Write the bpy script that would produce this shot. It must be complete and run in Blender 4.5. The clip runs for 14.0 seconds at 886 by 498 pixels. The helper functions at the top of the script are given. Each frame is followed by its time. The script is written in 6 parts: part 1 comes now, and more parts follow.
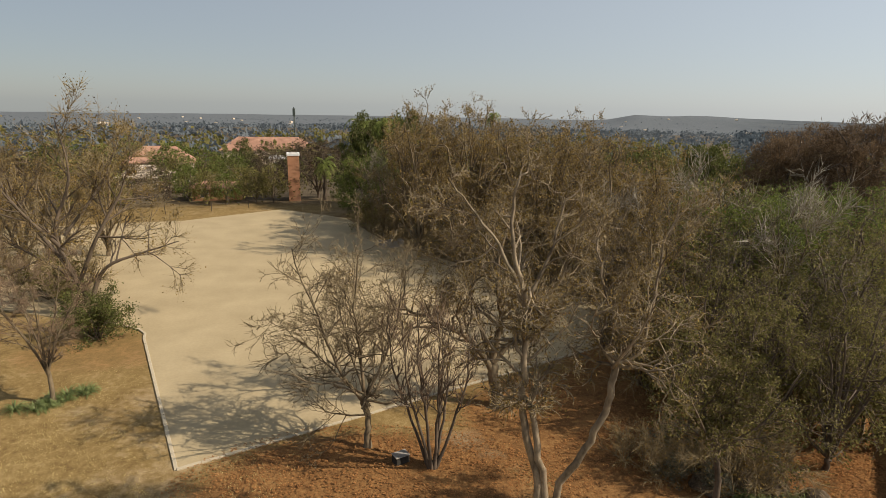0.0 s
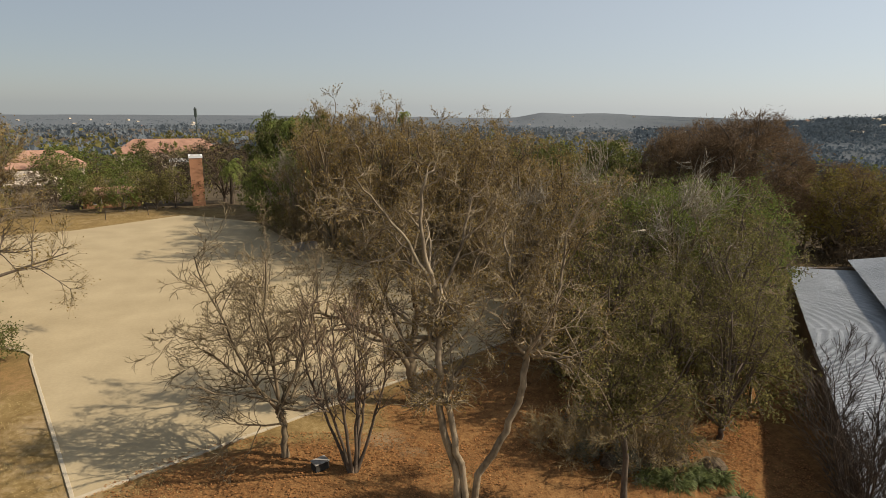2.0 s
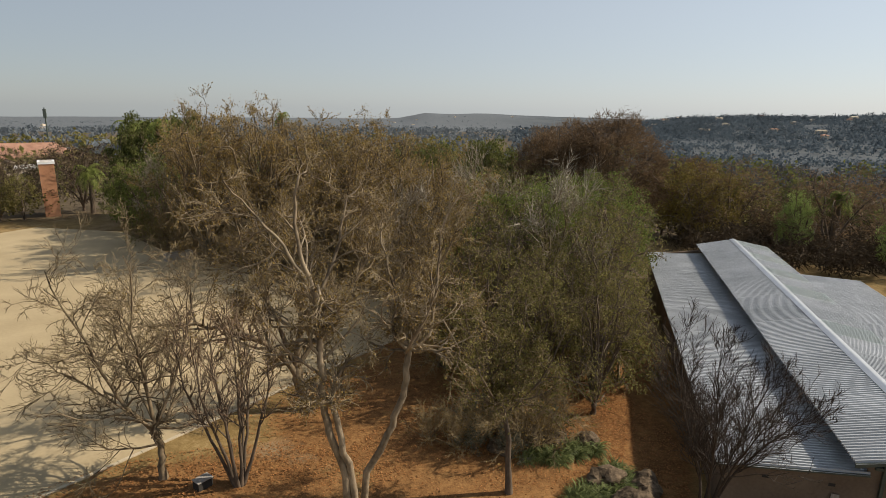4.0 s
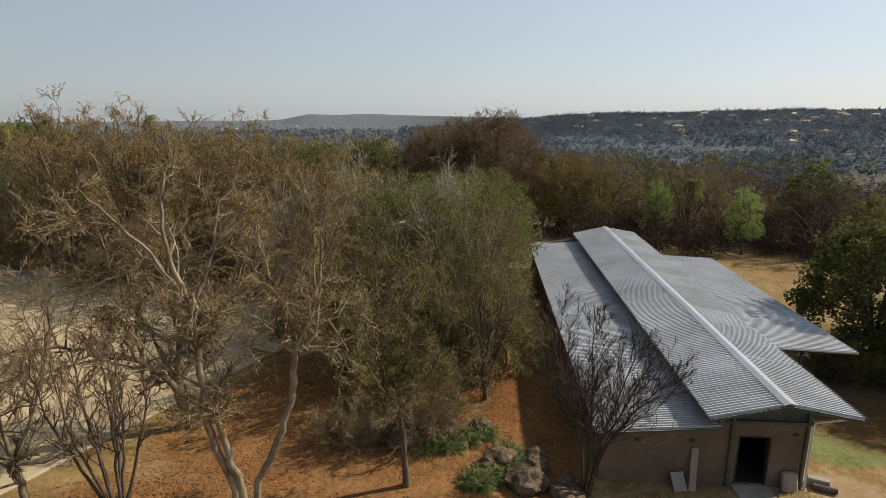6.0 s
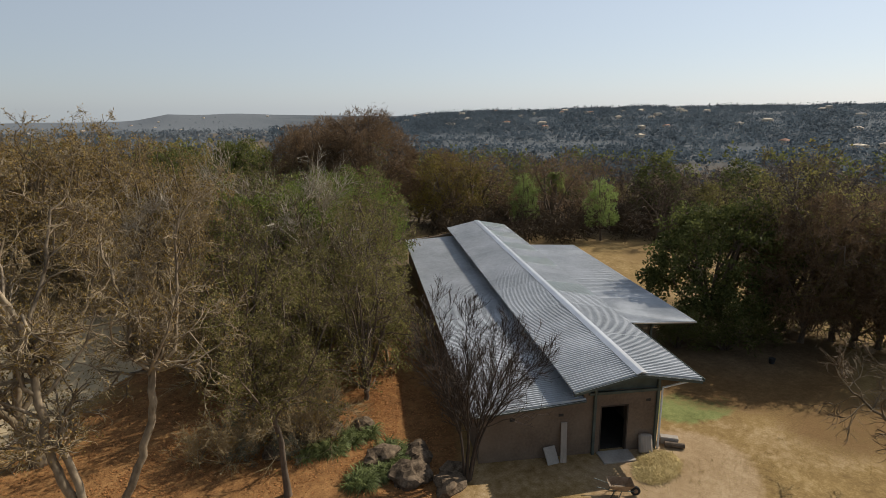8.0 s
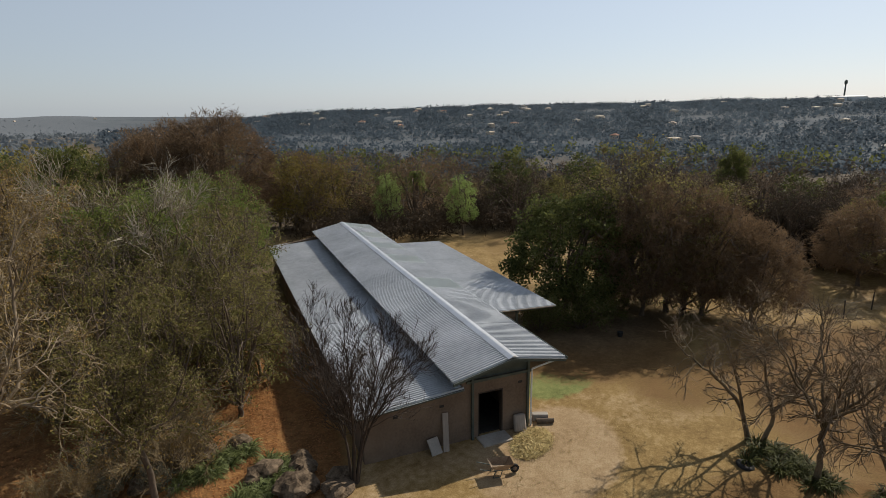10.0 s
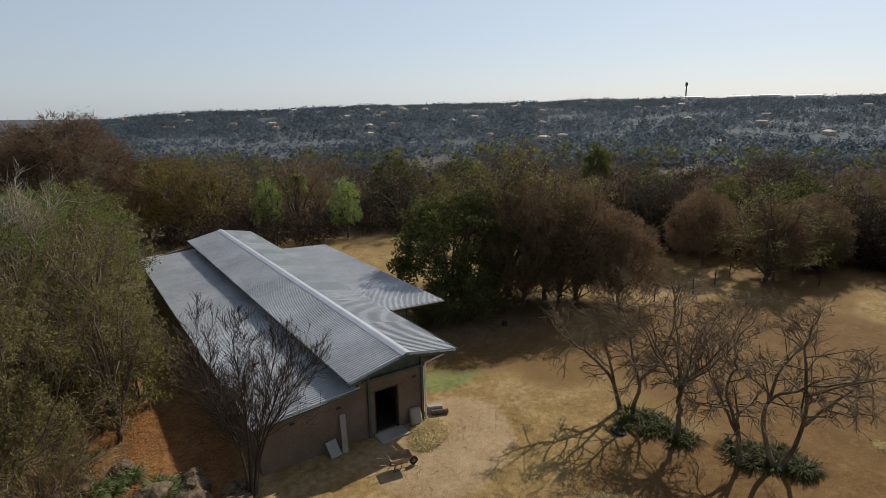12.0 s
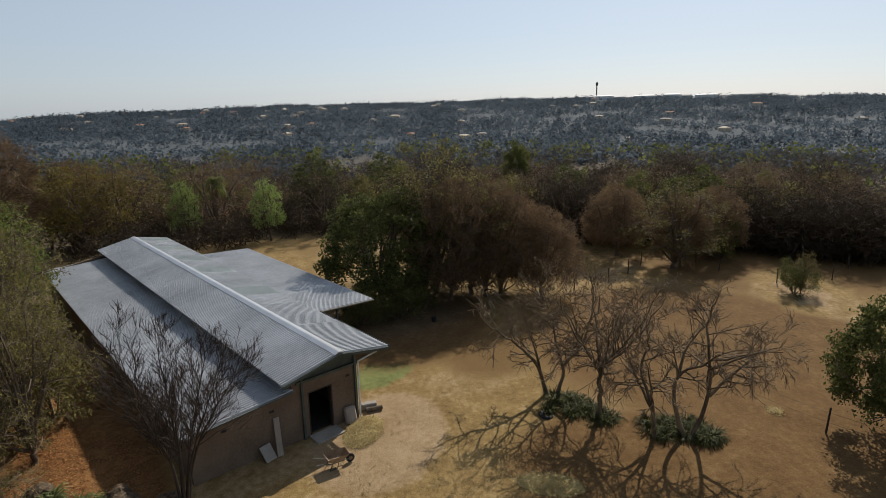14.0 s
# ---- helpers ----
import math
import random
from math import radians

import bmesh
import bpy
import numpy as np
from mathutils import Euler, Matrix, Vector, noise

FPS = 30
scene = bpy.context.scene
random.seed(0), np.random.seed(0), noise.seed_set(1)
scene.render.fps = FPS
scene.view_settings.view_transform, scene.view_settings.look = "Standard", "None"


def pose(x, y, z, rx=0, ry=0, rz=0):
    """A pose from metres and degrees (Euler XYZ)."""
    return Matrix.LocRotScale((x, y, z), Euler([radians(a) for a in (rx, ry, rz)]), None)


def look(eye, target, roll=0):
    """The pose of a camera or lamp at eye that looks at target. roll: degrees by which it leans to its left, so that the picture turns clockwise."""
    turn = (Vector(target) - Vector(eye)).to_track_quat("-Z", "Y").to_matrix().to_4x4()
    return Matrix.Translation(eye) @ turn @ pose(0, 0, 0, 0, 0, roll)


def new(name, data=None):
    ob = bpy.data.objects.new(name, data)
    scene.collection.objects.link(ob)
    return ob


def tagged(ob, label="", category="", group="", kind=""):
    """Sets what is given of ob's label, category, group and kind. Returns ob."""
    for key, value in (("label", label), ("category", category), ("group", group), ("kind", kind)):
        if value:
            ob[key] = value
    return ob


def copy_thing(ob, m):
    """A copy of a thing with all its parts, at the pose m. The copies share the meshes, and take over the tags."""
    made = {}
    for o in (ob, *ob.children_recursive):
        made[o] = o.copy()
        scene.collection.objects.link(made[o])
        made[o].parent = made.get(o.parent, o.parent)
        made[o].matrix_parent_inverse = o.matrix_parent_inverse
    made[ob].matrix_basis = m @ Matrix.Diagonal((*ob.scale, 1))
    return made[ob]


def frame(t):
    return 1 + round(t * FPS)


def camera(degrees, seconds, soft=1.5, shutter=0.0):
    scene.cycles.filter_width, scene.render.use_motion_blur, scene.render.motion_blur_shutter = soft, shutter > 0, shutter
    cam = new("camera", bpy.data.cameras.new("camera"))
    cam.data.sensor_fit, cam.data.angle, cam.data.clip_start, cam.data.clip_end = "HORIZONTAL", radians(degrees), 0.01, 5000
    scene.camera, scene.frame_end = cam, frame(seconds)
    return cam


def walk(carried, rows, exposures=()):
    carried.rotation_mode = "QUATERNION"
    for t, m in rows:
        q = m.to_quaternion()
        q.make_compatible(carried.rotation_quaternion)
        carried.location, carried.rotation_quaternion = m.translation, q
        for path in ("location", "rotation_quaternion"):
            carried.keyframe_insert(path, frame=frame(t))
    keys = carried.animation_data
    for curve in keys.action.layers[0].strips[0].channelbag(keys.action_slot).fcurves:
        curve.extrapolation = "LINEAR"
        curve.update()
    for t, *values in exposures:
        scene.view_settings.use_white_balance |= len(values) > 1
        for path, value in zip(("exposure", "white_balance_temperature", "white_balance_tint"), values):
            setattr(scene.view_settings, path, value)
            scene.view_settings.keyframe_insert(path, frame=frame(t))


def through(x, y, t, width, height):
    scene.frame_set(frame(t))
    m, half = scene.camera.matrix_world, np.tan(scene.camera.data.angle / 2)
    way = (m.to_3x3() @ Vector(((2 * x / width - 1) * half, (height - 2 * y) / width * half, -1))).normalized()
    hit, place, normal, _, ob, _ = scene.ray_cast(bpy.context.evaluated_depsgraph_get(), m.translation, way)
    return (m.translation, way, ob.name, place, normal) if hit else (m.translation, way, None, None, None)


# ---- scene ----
cam = camera(75.0, 14.0, soft=0.8)
PATH = [
    (0.0, pose(-0.952, 1.137, 15.085, 76.17, -1.02, -2.47)),
    (0.5, pose(-0.864, 1.108, 15.094, 76.17, -0.94, -4.56)),
    (1.0, pose(-0.821, 1.108, 15.101, 76.18, -0.88, -6.63)),
    (1.5, pose(-0.791, 1.134, 15.085, 76.18, -0.79, -8.64)),
    (2.0, pose(-0.743, 1.141, 15.078, 76.19, -0.70, -10.99)),
    (2.5, pose(-0.670, 1.050, 15.083, 76.23, -0.69, -13.55)),
    (3.0, pose(-0.573, 0.930, 15.100, 76.30, -0.66, -16.47)),
    (5.5, pose(-0.343, 0.457, 15.079, 76.42, -0.33, -30.43)),
    (6.0, pose(-0.263, 0.332, 15.035, 76.45, -0.02, -33.19)),
    (6.5, pose(-0.179, 0.150, 15.031, 76.45, 0.09, -35.94)),
    (7.0, pose(-0.079, 0.028, 15.026, 76.40, 0.25, -39.07)),
    (7.5, pose(0.000, -0.000, 15.000, 76.36, 0.27, -41.98)),
    (8.0, pose(0.009, 0.003, 15.006, 76.28, 0.34, -45.35)),
    (8.5, pose(-0.106, 0.087, 15.009, 76.26, 0.36, -49.03)),
    (9.0, pose(-0.226, 0.166, 15.028, 76.23, 0.47, -52.50)),
    (11.5, pose(-0.817, 0.045, 15.228, 75.98, 0.88, -68.49)),
    (12.0, pose(-1.025, 0.016, 15.236, 75.99, 0.89, -71.07)),
    (12.5, pose(-1.263, 0.022, 15.246, 75.97, 0.96, -73.60)),
    (13.0, pose(-1.447, 0.013, 15.261, 75.94, 0.97, -75.60)),
    (13.5, pose(-1.574, 0.024, 15.284, 75.87, 1.02, -77.44)),
    (14.0, pose(-1.659, 0.012, 15.302, 75.81, 1.05, -78.78)),
]
walk(cam, PATH, [(0.0, 0.12, 6950, 10), (3.0, 0.12, 6850, 10), (5.5, 0.12, 6750, 10), (7.5, 0.08, 6550, 10), (9.0, 0.01, 6500, 10), (11.5, -0.07, 6400, 10), (14.0, -0.1, 6350, 10)])

# ---- world, sun ----
SUN_AZ, SUN_EL = 104.0, 39.0
world = bpy.data.worlds.new("world")
scene.world = world
world.use_nodes = True
wn = world.node_tree.nodes
sky = wn.new("ShaderNodeTexSky")
sky.sky_type = "NISHITA"
sky.sun_disc = False
sky.sun_elevation, sky.sun_rotation = radians(SUN_EL), radians(SUN_AZ)
sky.altitude, sky.air_density, sky.dust_density, sky.ozone_density = 1400, 1.0, 2.0, 1.5
wn["Background"].inputs["Strength"].default_value = 0.09
# a thin winter haze
haze = wn.new("ShaderNodeMix")
haze.data_type = "RGBA"
# the haze is brighter the nearer it lies to the sun
sa, se = radians(SUN_AZ), radians(SUN_EL)
SUN_DIR = Vector((math.sin(sa) * math.cos(se), math.cos(sa) * math.cos(se), math.sin(se)))
way = wn.new("ShaderNodeTexCoord")
near_sun = wn.new("ShaderNodeVectorMath")
near_sun.operation = "DOT_PRODUCT"
near_sun.inputs[1].default_value = SUN_DIR
world.node_tree.links.new(way.outputs["Generated"], near_sun.inputs[0])
# it lies thick along the horizon and thins out overhead
rise = wn.new("ShaderNodeSeparateXYZ")
world.node_tree.links.new(way.outputs["Generated"], rise.inputs[0])
depth = wn.new("ShaderNodeMapRange")
depth.interpolation_type = "SMOOTHSTEP"
for name, value in (("From Min", 0.08), ("From Max", 0.6), ("To Min", 0.65), ("To Max", 0.35)):
    depth.inputs[name].default_value = value
world.node_tree.links.new(rise.outputs["Z"], depth.inputs["Value"])
world.node_tree.links.new(depth.outputs["Result"], haze.inputs[0])
glow = wn.new("ShaderNodeMapRange")
for name, value in (("From Min", -1), ("From Max", 1), ("To Min", 0.45), ("To Max", 2.05)):
    glow.inputs[name].default_value = value
world.node_tree.links.new(near_sun.outputs["Value"], glow.inputs["Value"])
veil = wn.new("ShaderNodeVectorMath")
veil.operation = "SCALE"
veil.inputs[0].default_value = (4.0, 4.45, 4.96)
world.node_tree.links.new(glow.outputs["Result"], veil.inputs["Scale"])
world.node_tree.links.new(veil.outputs["Vector"], haze.inputs[7])
world.node_tree.links.new(sky.outputs["Color"], haze.inputs[6])
world.node_tree.links.new(haze.outputs[2], wn["Background"].inputs["Color"])

sun_data = bpy.data.lights.new("sun", "SUN")
sun_data.energy, sun_data.angle, sun_data.color = 5.0, radians(0.6), (1.0, 0.93, 0.82)
sun = new("sun", sun_data)
sun.matrix_world = look(SUN_DIR * 200, (0, 0, 0))


# ---- materials ----
def nodes_of(m):
    m.use_nodes = True
    return m.node_tree.nodes, m.node_tree.links


def mat(name, dark, light, scale=4.0, rough=0.85, metal=0.0, bump=0.3, fine=40.0, island=0.0, object_random=0.0, stretch=(1, 1, 1), spec=0.3):
    """A surface with coarse stains and fine grain between two colours, and relief from the grain."""
    m = bpy.data.materials.new(name)
    n, l = nodes_of(m)
    b = n["Principled BSDF"]
    b.inputs["Roughness"].default_value, b.inputs["Metallic"].default_value = rough, metal
    b.inputs["Specular IOR Level"].default_value = spec
    co = n.new("ShaderNodeTexCoord")
    mp = n.new("ShaderNodeMapping")
    mp.inputs["Scale"].default_value = stretch
    l.new(co.outputs["Object"], mp.inputs["Vector"])
    big, small = n.new("ShaderNodeTexNoise"), n.new("ShaderNodeTexNoise")
    big.inputs["Scale"].default_value, small.inputs["Scale"].default_value = scale, fine
    big.inputs["Detail"].default_value, small.inputs["Detail"].default_value = 5, 4
    for q in (big, small):
        l.new(mp.outputs["Vector"], q.inputs["Vector"])
    add = n.new("ShaderNodeMath")
    add.operation = "MULTIPLY_ADD"
    l.new(small.outputs["Fac"], add.inputs[0])
    add.inputs[1].default_value = 0.5
    l.new(big.outputs["Fac"], add.inputs[2])
    last = add.outputs[0]
    if island or object_random:
        src = n.new("ShaderNodeNewGeometry").outputs["Random Per Island"] if island else n.new("ShaderNodeObjectInfo").outputs["Random"]
        am = n.new("ShaderNodeMath")
        am.operation = "MULTIPLY_ADD"
        l.new(src, am.inputs[0])
        am.inputs[1].default_value = island or object_random
        l.new(last, am.inputs[2])
        sb = n.new("ShaderNodeMath")
        sb.operation = "SUBTRACT"
        l.new(am.outputs[0], sb.inputs[0])
        sb.inputs[1].default_value = 0.5 * (island or object_random)
        last = sb.outputs[0]
    ramp = n.new("ShaderNodeValToRGB")
    ramp.color_ramp.elements[0].position, ramp.color_ramp.elements[1].position = 0.5, 1.0
    ramp.color_ramp.elements[0].color, ramp.color_ramp.elements[1].color = (*dark, 1), (*light, 1)
    l.new(last, ramp.inputs["Fac"])
    l.new(ramp.outputs["Color"], b.inputs["Base Color"])
    if bump:
        bp = n.new("ShaderNodeBump")
        bp.inputs["Strength"].default_value, bp.inputs["Distance"].default_value = bump, 0.02
        l.new(add.outputs[0], bp.inputs["Height"])
        l.new(bp.outputs["Normal"], b.inputs["Normal"])
    return m


def leaf_mat(name, dark, light, through=0.35, gloss=0.06, vary=0.6, patch=0.6):
    """Leaves: each one its own tint, half of the light goes through."""
    m = bpy.data.materials.new(name)
    n, l = nodes_of(m)
    b = n["Principled BSDF"]
    b.inputs["Roughness"].default_value, b.inputs["Specular IOR Level"].default_value = 0.55, gloss
    geo = n.new("ShaderNodeNewGeometry")
    inf = n.new("ShaderNodeObjectInfo")
    co = n.new("ShaderNodeTexCoord")
    ns = n.new("ShaderNodeTexNoise")
    ns.inputs["Scale"].default_value = patch
    l.new(co.outputs["Object"], ns.inputs["Vector"])
    s1 = n.new("ShaderNodeMath")
    s1.operation = "MULTIPLY_ADD"
    l.new(geo.outputs["Random Per Island"], s1.inputs[0])
    s1.inputs[1].default_value = vary
    s2 = n.new("ShaderNodeMath")
    s2.operation = "MULTIPLY_ADD"
    l.new(inf.outputs["Random"], s2.inputs[0])
    s2.inputs[1].default_value = 0.25
    l.new(s2.outputs[0], s1.inputs[2])
    s3 = n.new("ShaderNodeMath")
    s3.operation = "MULTIPLY_ADD"
    l.new(ns.outputs["Fac"], s3.inputs[0])
    s3.inputs[1].default_value = 0.5
    s3.inputs[2].default_value = -0.2
    l.new(s3.outputs[0], s2.inputs[2])
    ramp = n.new("ShaderNodeValToRGB")
    ramp.color_ramp.elements[0].color, ramp.color_ramp.elements[1].color = (*dark, 1), (*light, 1)
    l.new(s1.outputs[0], ramp.inputs["Fac"])
    l.new(ramp.outputs["Color"], b.inputs["Base Color"])
    tr = n.new("ShaderNodeBsdfTranslucent")
    l.new(ramp.outputs["Color"], tr.inputs["Color"])
    mix = n.new("ShaderNodeMixShader")
    mix.inputs["Fac"].default_value = through
    l.new(b.outputs[0], mix.inputs[1])
    l.new(tr.outputs[0], mix.inputs[2])
    l.new(mix.outputs[0], n["Material Output"].inputs["Surface"])
    return m


BARK_TAN = mat("bark_tan", (0.05, 0.036, 0.02), (0.27, 0.20, 0.12), 1.6, fine=11, bump=0.9, stretch=(1, 1, 0.4))
BARK_PALE = mat("bark_pale", (0.06, 0.042, 0.026), (0.37, 0.285, 0.185), 1.9, fine=9, bump=1.0, stretch=(1, 1, 0.5))
BARK_DARK = mat("bark_dark", (0.055, 0.04, 0.028), (0.17, 0.125, 0.085), 1.4, fine=16, bump=0.6, stretch=(1, 1, 0.35))
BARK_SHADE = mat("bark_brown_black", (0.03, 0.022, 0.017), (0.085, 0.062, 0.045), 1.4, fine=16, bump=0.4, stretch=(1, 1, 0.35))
TWIG_BROWN = mat("twig_brown", (0.14, 0.10, 0.05), (0.36, 0.275, 0.145), 0.5, fine=3, bump=0)
TWIG_RED = mat("twig_red", (0.10, 0.065, 0.04), (0.27, 0.18, 0.11), 0.5, fine=3, bump=0)
TWIG_GREY = mat("twig_grey", (0.20, 0.17, 0.125), (0.42, 0.36, 0.27), 0.5, fine=3, bump=0)
LEAF_DRY = leaf_mat("leaf_dry", (0.095, 0.06, 0.018), (0.46, 0.315, 0.105), 0.42)
LEAF_OLIVE = leaf_mat("leaf_olive", (0.055, 0.05, 0.016), (0.30, 0.26, 0.09), 0.45)
LEAF_GREEN = leaf_mat("leaf_green", (0.05, 0.068, 0.016), (0.265, 0.295, 0.08), 0.4)
LEAF_DARK = leaf_mat("leaf_dark", (0.038, 0.048, 0.015), (0.19, 0.195, 0.062), 0.4)
LEAF_LIGHT = leaf_mat("leaf_light", (0.16, 0.22, 0.06), (0.40, 0.48, 0.16), 0.5)
LEAF_GOLD = leaf_mat("leaf_gold", (0.10, 0.08, 0.02), (0.28, 0.21, 0.06), 0.4)
LEAF_RUST = leaf_mat("leaf_rust", (0.085, 0.056, 0.034), (0.27, 0.18, 0.10))
LEAF_GREY = leaf_mat("leaf_grey", (0.06, 0.065, 0.045), (0.20, 0.20, 0.14))
LEAF_BROWN_FAR = leaf_mat("leaf_brown_far", (0.06, 0.052, 0.047), (0.14, 0.118, 0.105), 0.3, 0.02)
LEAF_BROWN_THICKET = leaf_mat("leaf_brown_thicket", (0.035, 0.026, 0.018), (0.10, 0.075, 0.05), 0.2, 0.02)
# trees of the plain, their base colour paled and blued to imitate haze
LEAF_PLAIN_HAZY = leaf_mat("leaf_plain_hazy", (0.12, 0.14, 0.155), (0.21, 0.23, 0.24), 0.4, 0.02)
STRAP_PALE = leaf_mat("strap_leaf_pale", (0.09, 0.12, 0.035), (0.28, 0.32, 0.12), 0.35, 0.35)
# ridge foliage: the haze in front of it is put into these blue-greys
LEAF_FAR_HAZY = leaf_mat("leaf_far_hazy", (0.080, 0.102, 0.120), (0.122, 0.146, 0.166), 0.55, 0.0, 0.3, 0.006)
LEAF_GROVE_HAZY = leaf_mat("leaf_grove_hazy", (0.058, 0.073, 0.084), (0.105, 0.122, 0.135), 0.5, 0.0, 0.3, 0.006)
STRAP_LEAF = leaf_mat("strap_leaf", (0.03, 0.042, 0.012), (0.24, 0.27, 0.095), 0.35, 0.15)
STRAP_DARK = leaf_mat("strap_leaf_dark", (0.022, 0.027, 0.009), (0.12, 0.122, 0.038), 0.3, 0.1)
LITTER = leaf_mat("litter", (0.17, 0.072, 0.028), (0.43, 0.205, 0.075), 0.15)
SAND = mat("sand", (0.34, 0.262, 0.15), (0.43, 0.335, 0.198), 0.35, fine=6, bump=0.5, rough=0.95)
KERB = mat("kerb", (0.38, 0.31, 0.21), (0.55, 0.46, 0.33), 1.0, fine=20)
ROCK = mat("rock", (0.04, 0.028, 0.018), (0.20, 0.145, 0.095), 2.2, fine=9, bump=1.0, spec=0.1)
STEEL = mat("galvanised_steel", (0.36, 0.37, 0.378), (0.53, 0.54, 0.55), 0.35, fine=3, rough=0.5, metal=0.08, bump=0.05, object_random=0.2, spec=0.12)
FLASHING = mat("flashing", (0.50, 0.50, 0.50), (0.62, 0.62, 0.62), 0.8, fine=6, rough=0.35, metal=0.7, bump=0.05, spec=0.5)
SKYLIGHT = leaf_mat("skylight_sheet", (0.62, 0.66, 0.66), (0.72, 0.75, 0.74), 0.6, 0.5)
PLASTER = mat("brown_plaster", (0.115, 0.08, 0.054), (0.205, 0.15, 0.103), 0.7, fine=9, bump=0.3, rough=0.9)
GREEN_STEEL = mat("green_painted_steel", (0.05, 0.06, 0.05), (0.09, 0.105, 0.085), 2, fine=20, rough=0.55, bump=0.1)
DARK_WOOD = mat("dark_wood", (0.03, 0.022, 0.016), (0.075, 0.055, 0.04), 2, fine=20, stretch=(1, 1, 0.1))
GREY_WOOD = mat("grey_wood", (0.20, 0.165, 0.13), (0.40, 0.34, 0.28), 2, fine=25, stretch=(1, 1, 0.1))
CONCRETE = mat("concrete", (0.24, 0.21, 0.175), (0.38, 0.34, 0.29), 0.8, fine=10, bump=0.3)
WHITE_PAINT = mat("white_paint", (0.62, 0.61, 0.58), (0.80, 0.79, 0.76), 1, fine=10, bump=0.1, rough=0.6)
DARK_INSIDE = mat("dark_interior", (0.02, 0.018, 0.015), (0.05, 0.044, 0.036), 1, fine=6)
RUBBER = mat("rubber", (0.012, 0.012, 0.012), (0.035, 0.033, 0.03), 2, fine=20)
RUST_STEEL = mat("rusty_steel", (0.15, 0.085, 0.045), (0.36, 0.25, 0.17), 3, fine=18, rough=0.7, metal=0.3)
DUSTY_STEEL = mat("dusty_steel", (0.24, 0.17, 0.11), (0.47, 0.38, 0.28), 3, fine=16, rough=0.75, metal=0.15)
TERRACOTTA = mat("terracotta", (0.23, 0.115, 0.075), (0.41, 0.23, 0.155), 0.5, fine=5, object_random=0.3)
CLAY_WALL = mat("clay_plaster", (0.36, 0.165, 0.085), (0.52, 0.27, 0.15), 0.4, fine=4, object_random=0.25)
CREAM_WALL = mat("cream_plaster", (0.45, 0.36, 0.26), (0.62, 0.52, 0.40), 0.4, fine=4, object_random=0.3)
GLASS_DARK = mat("window_glass", (0.02, 0.025, 0.03), (0.05, 0.055, 0.06), 1, fine=4, rough=0.12, bump=0, spec=0.6)
WIRE = mat("wire", (0.12, 0.11, 0.10), (0.2, 0.19, 0.17), 2, fine=9, metal=0.6, rough=0.5, bump=0)
STRAW = mat("straw", (0.34, 0.245, 0.09), (0.60, 0.47, 0.21), 1.5, fine=14, bump=0.6)


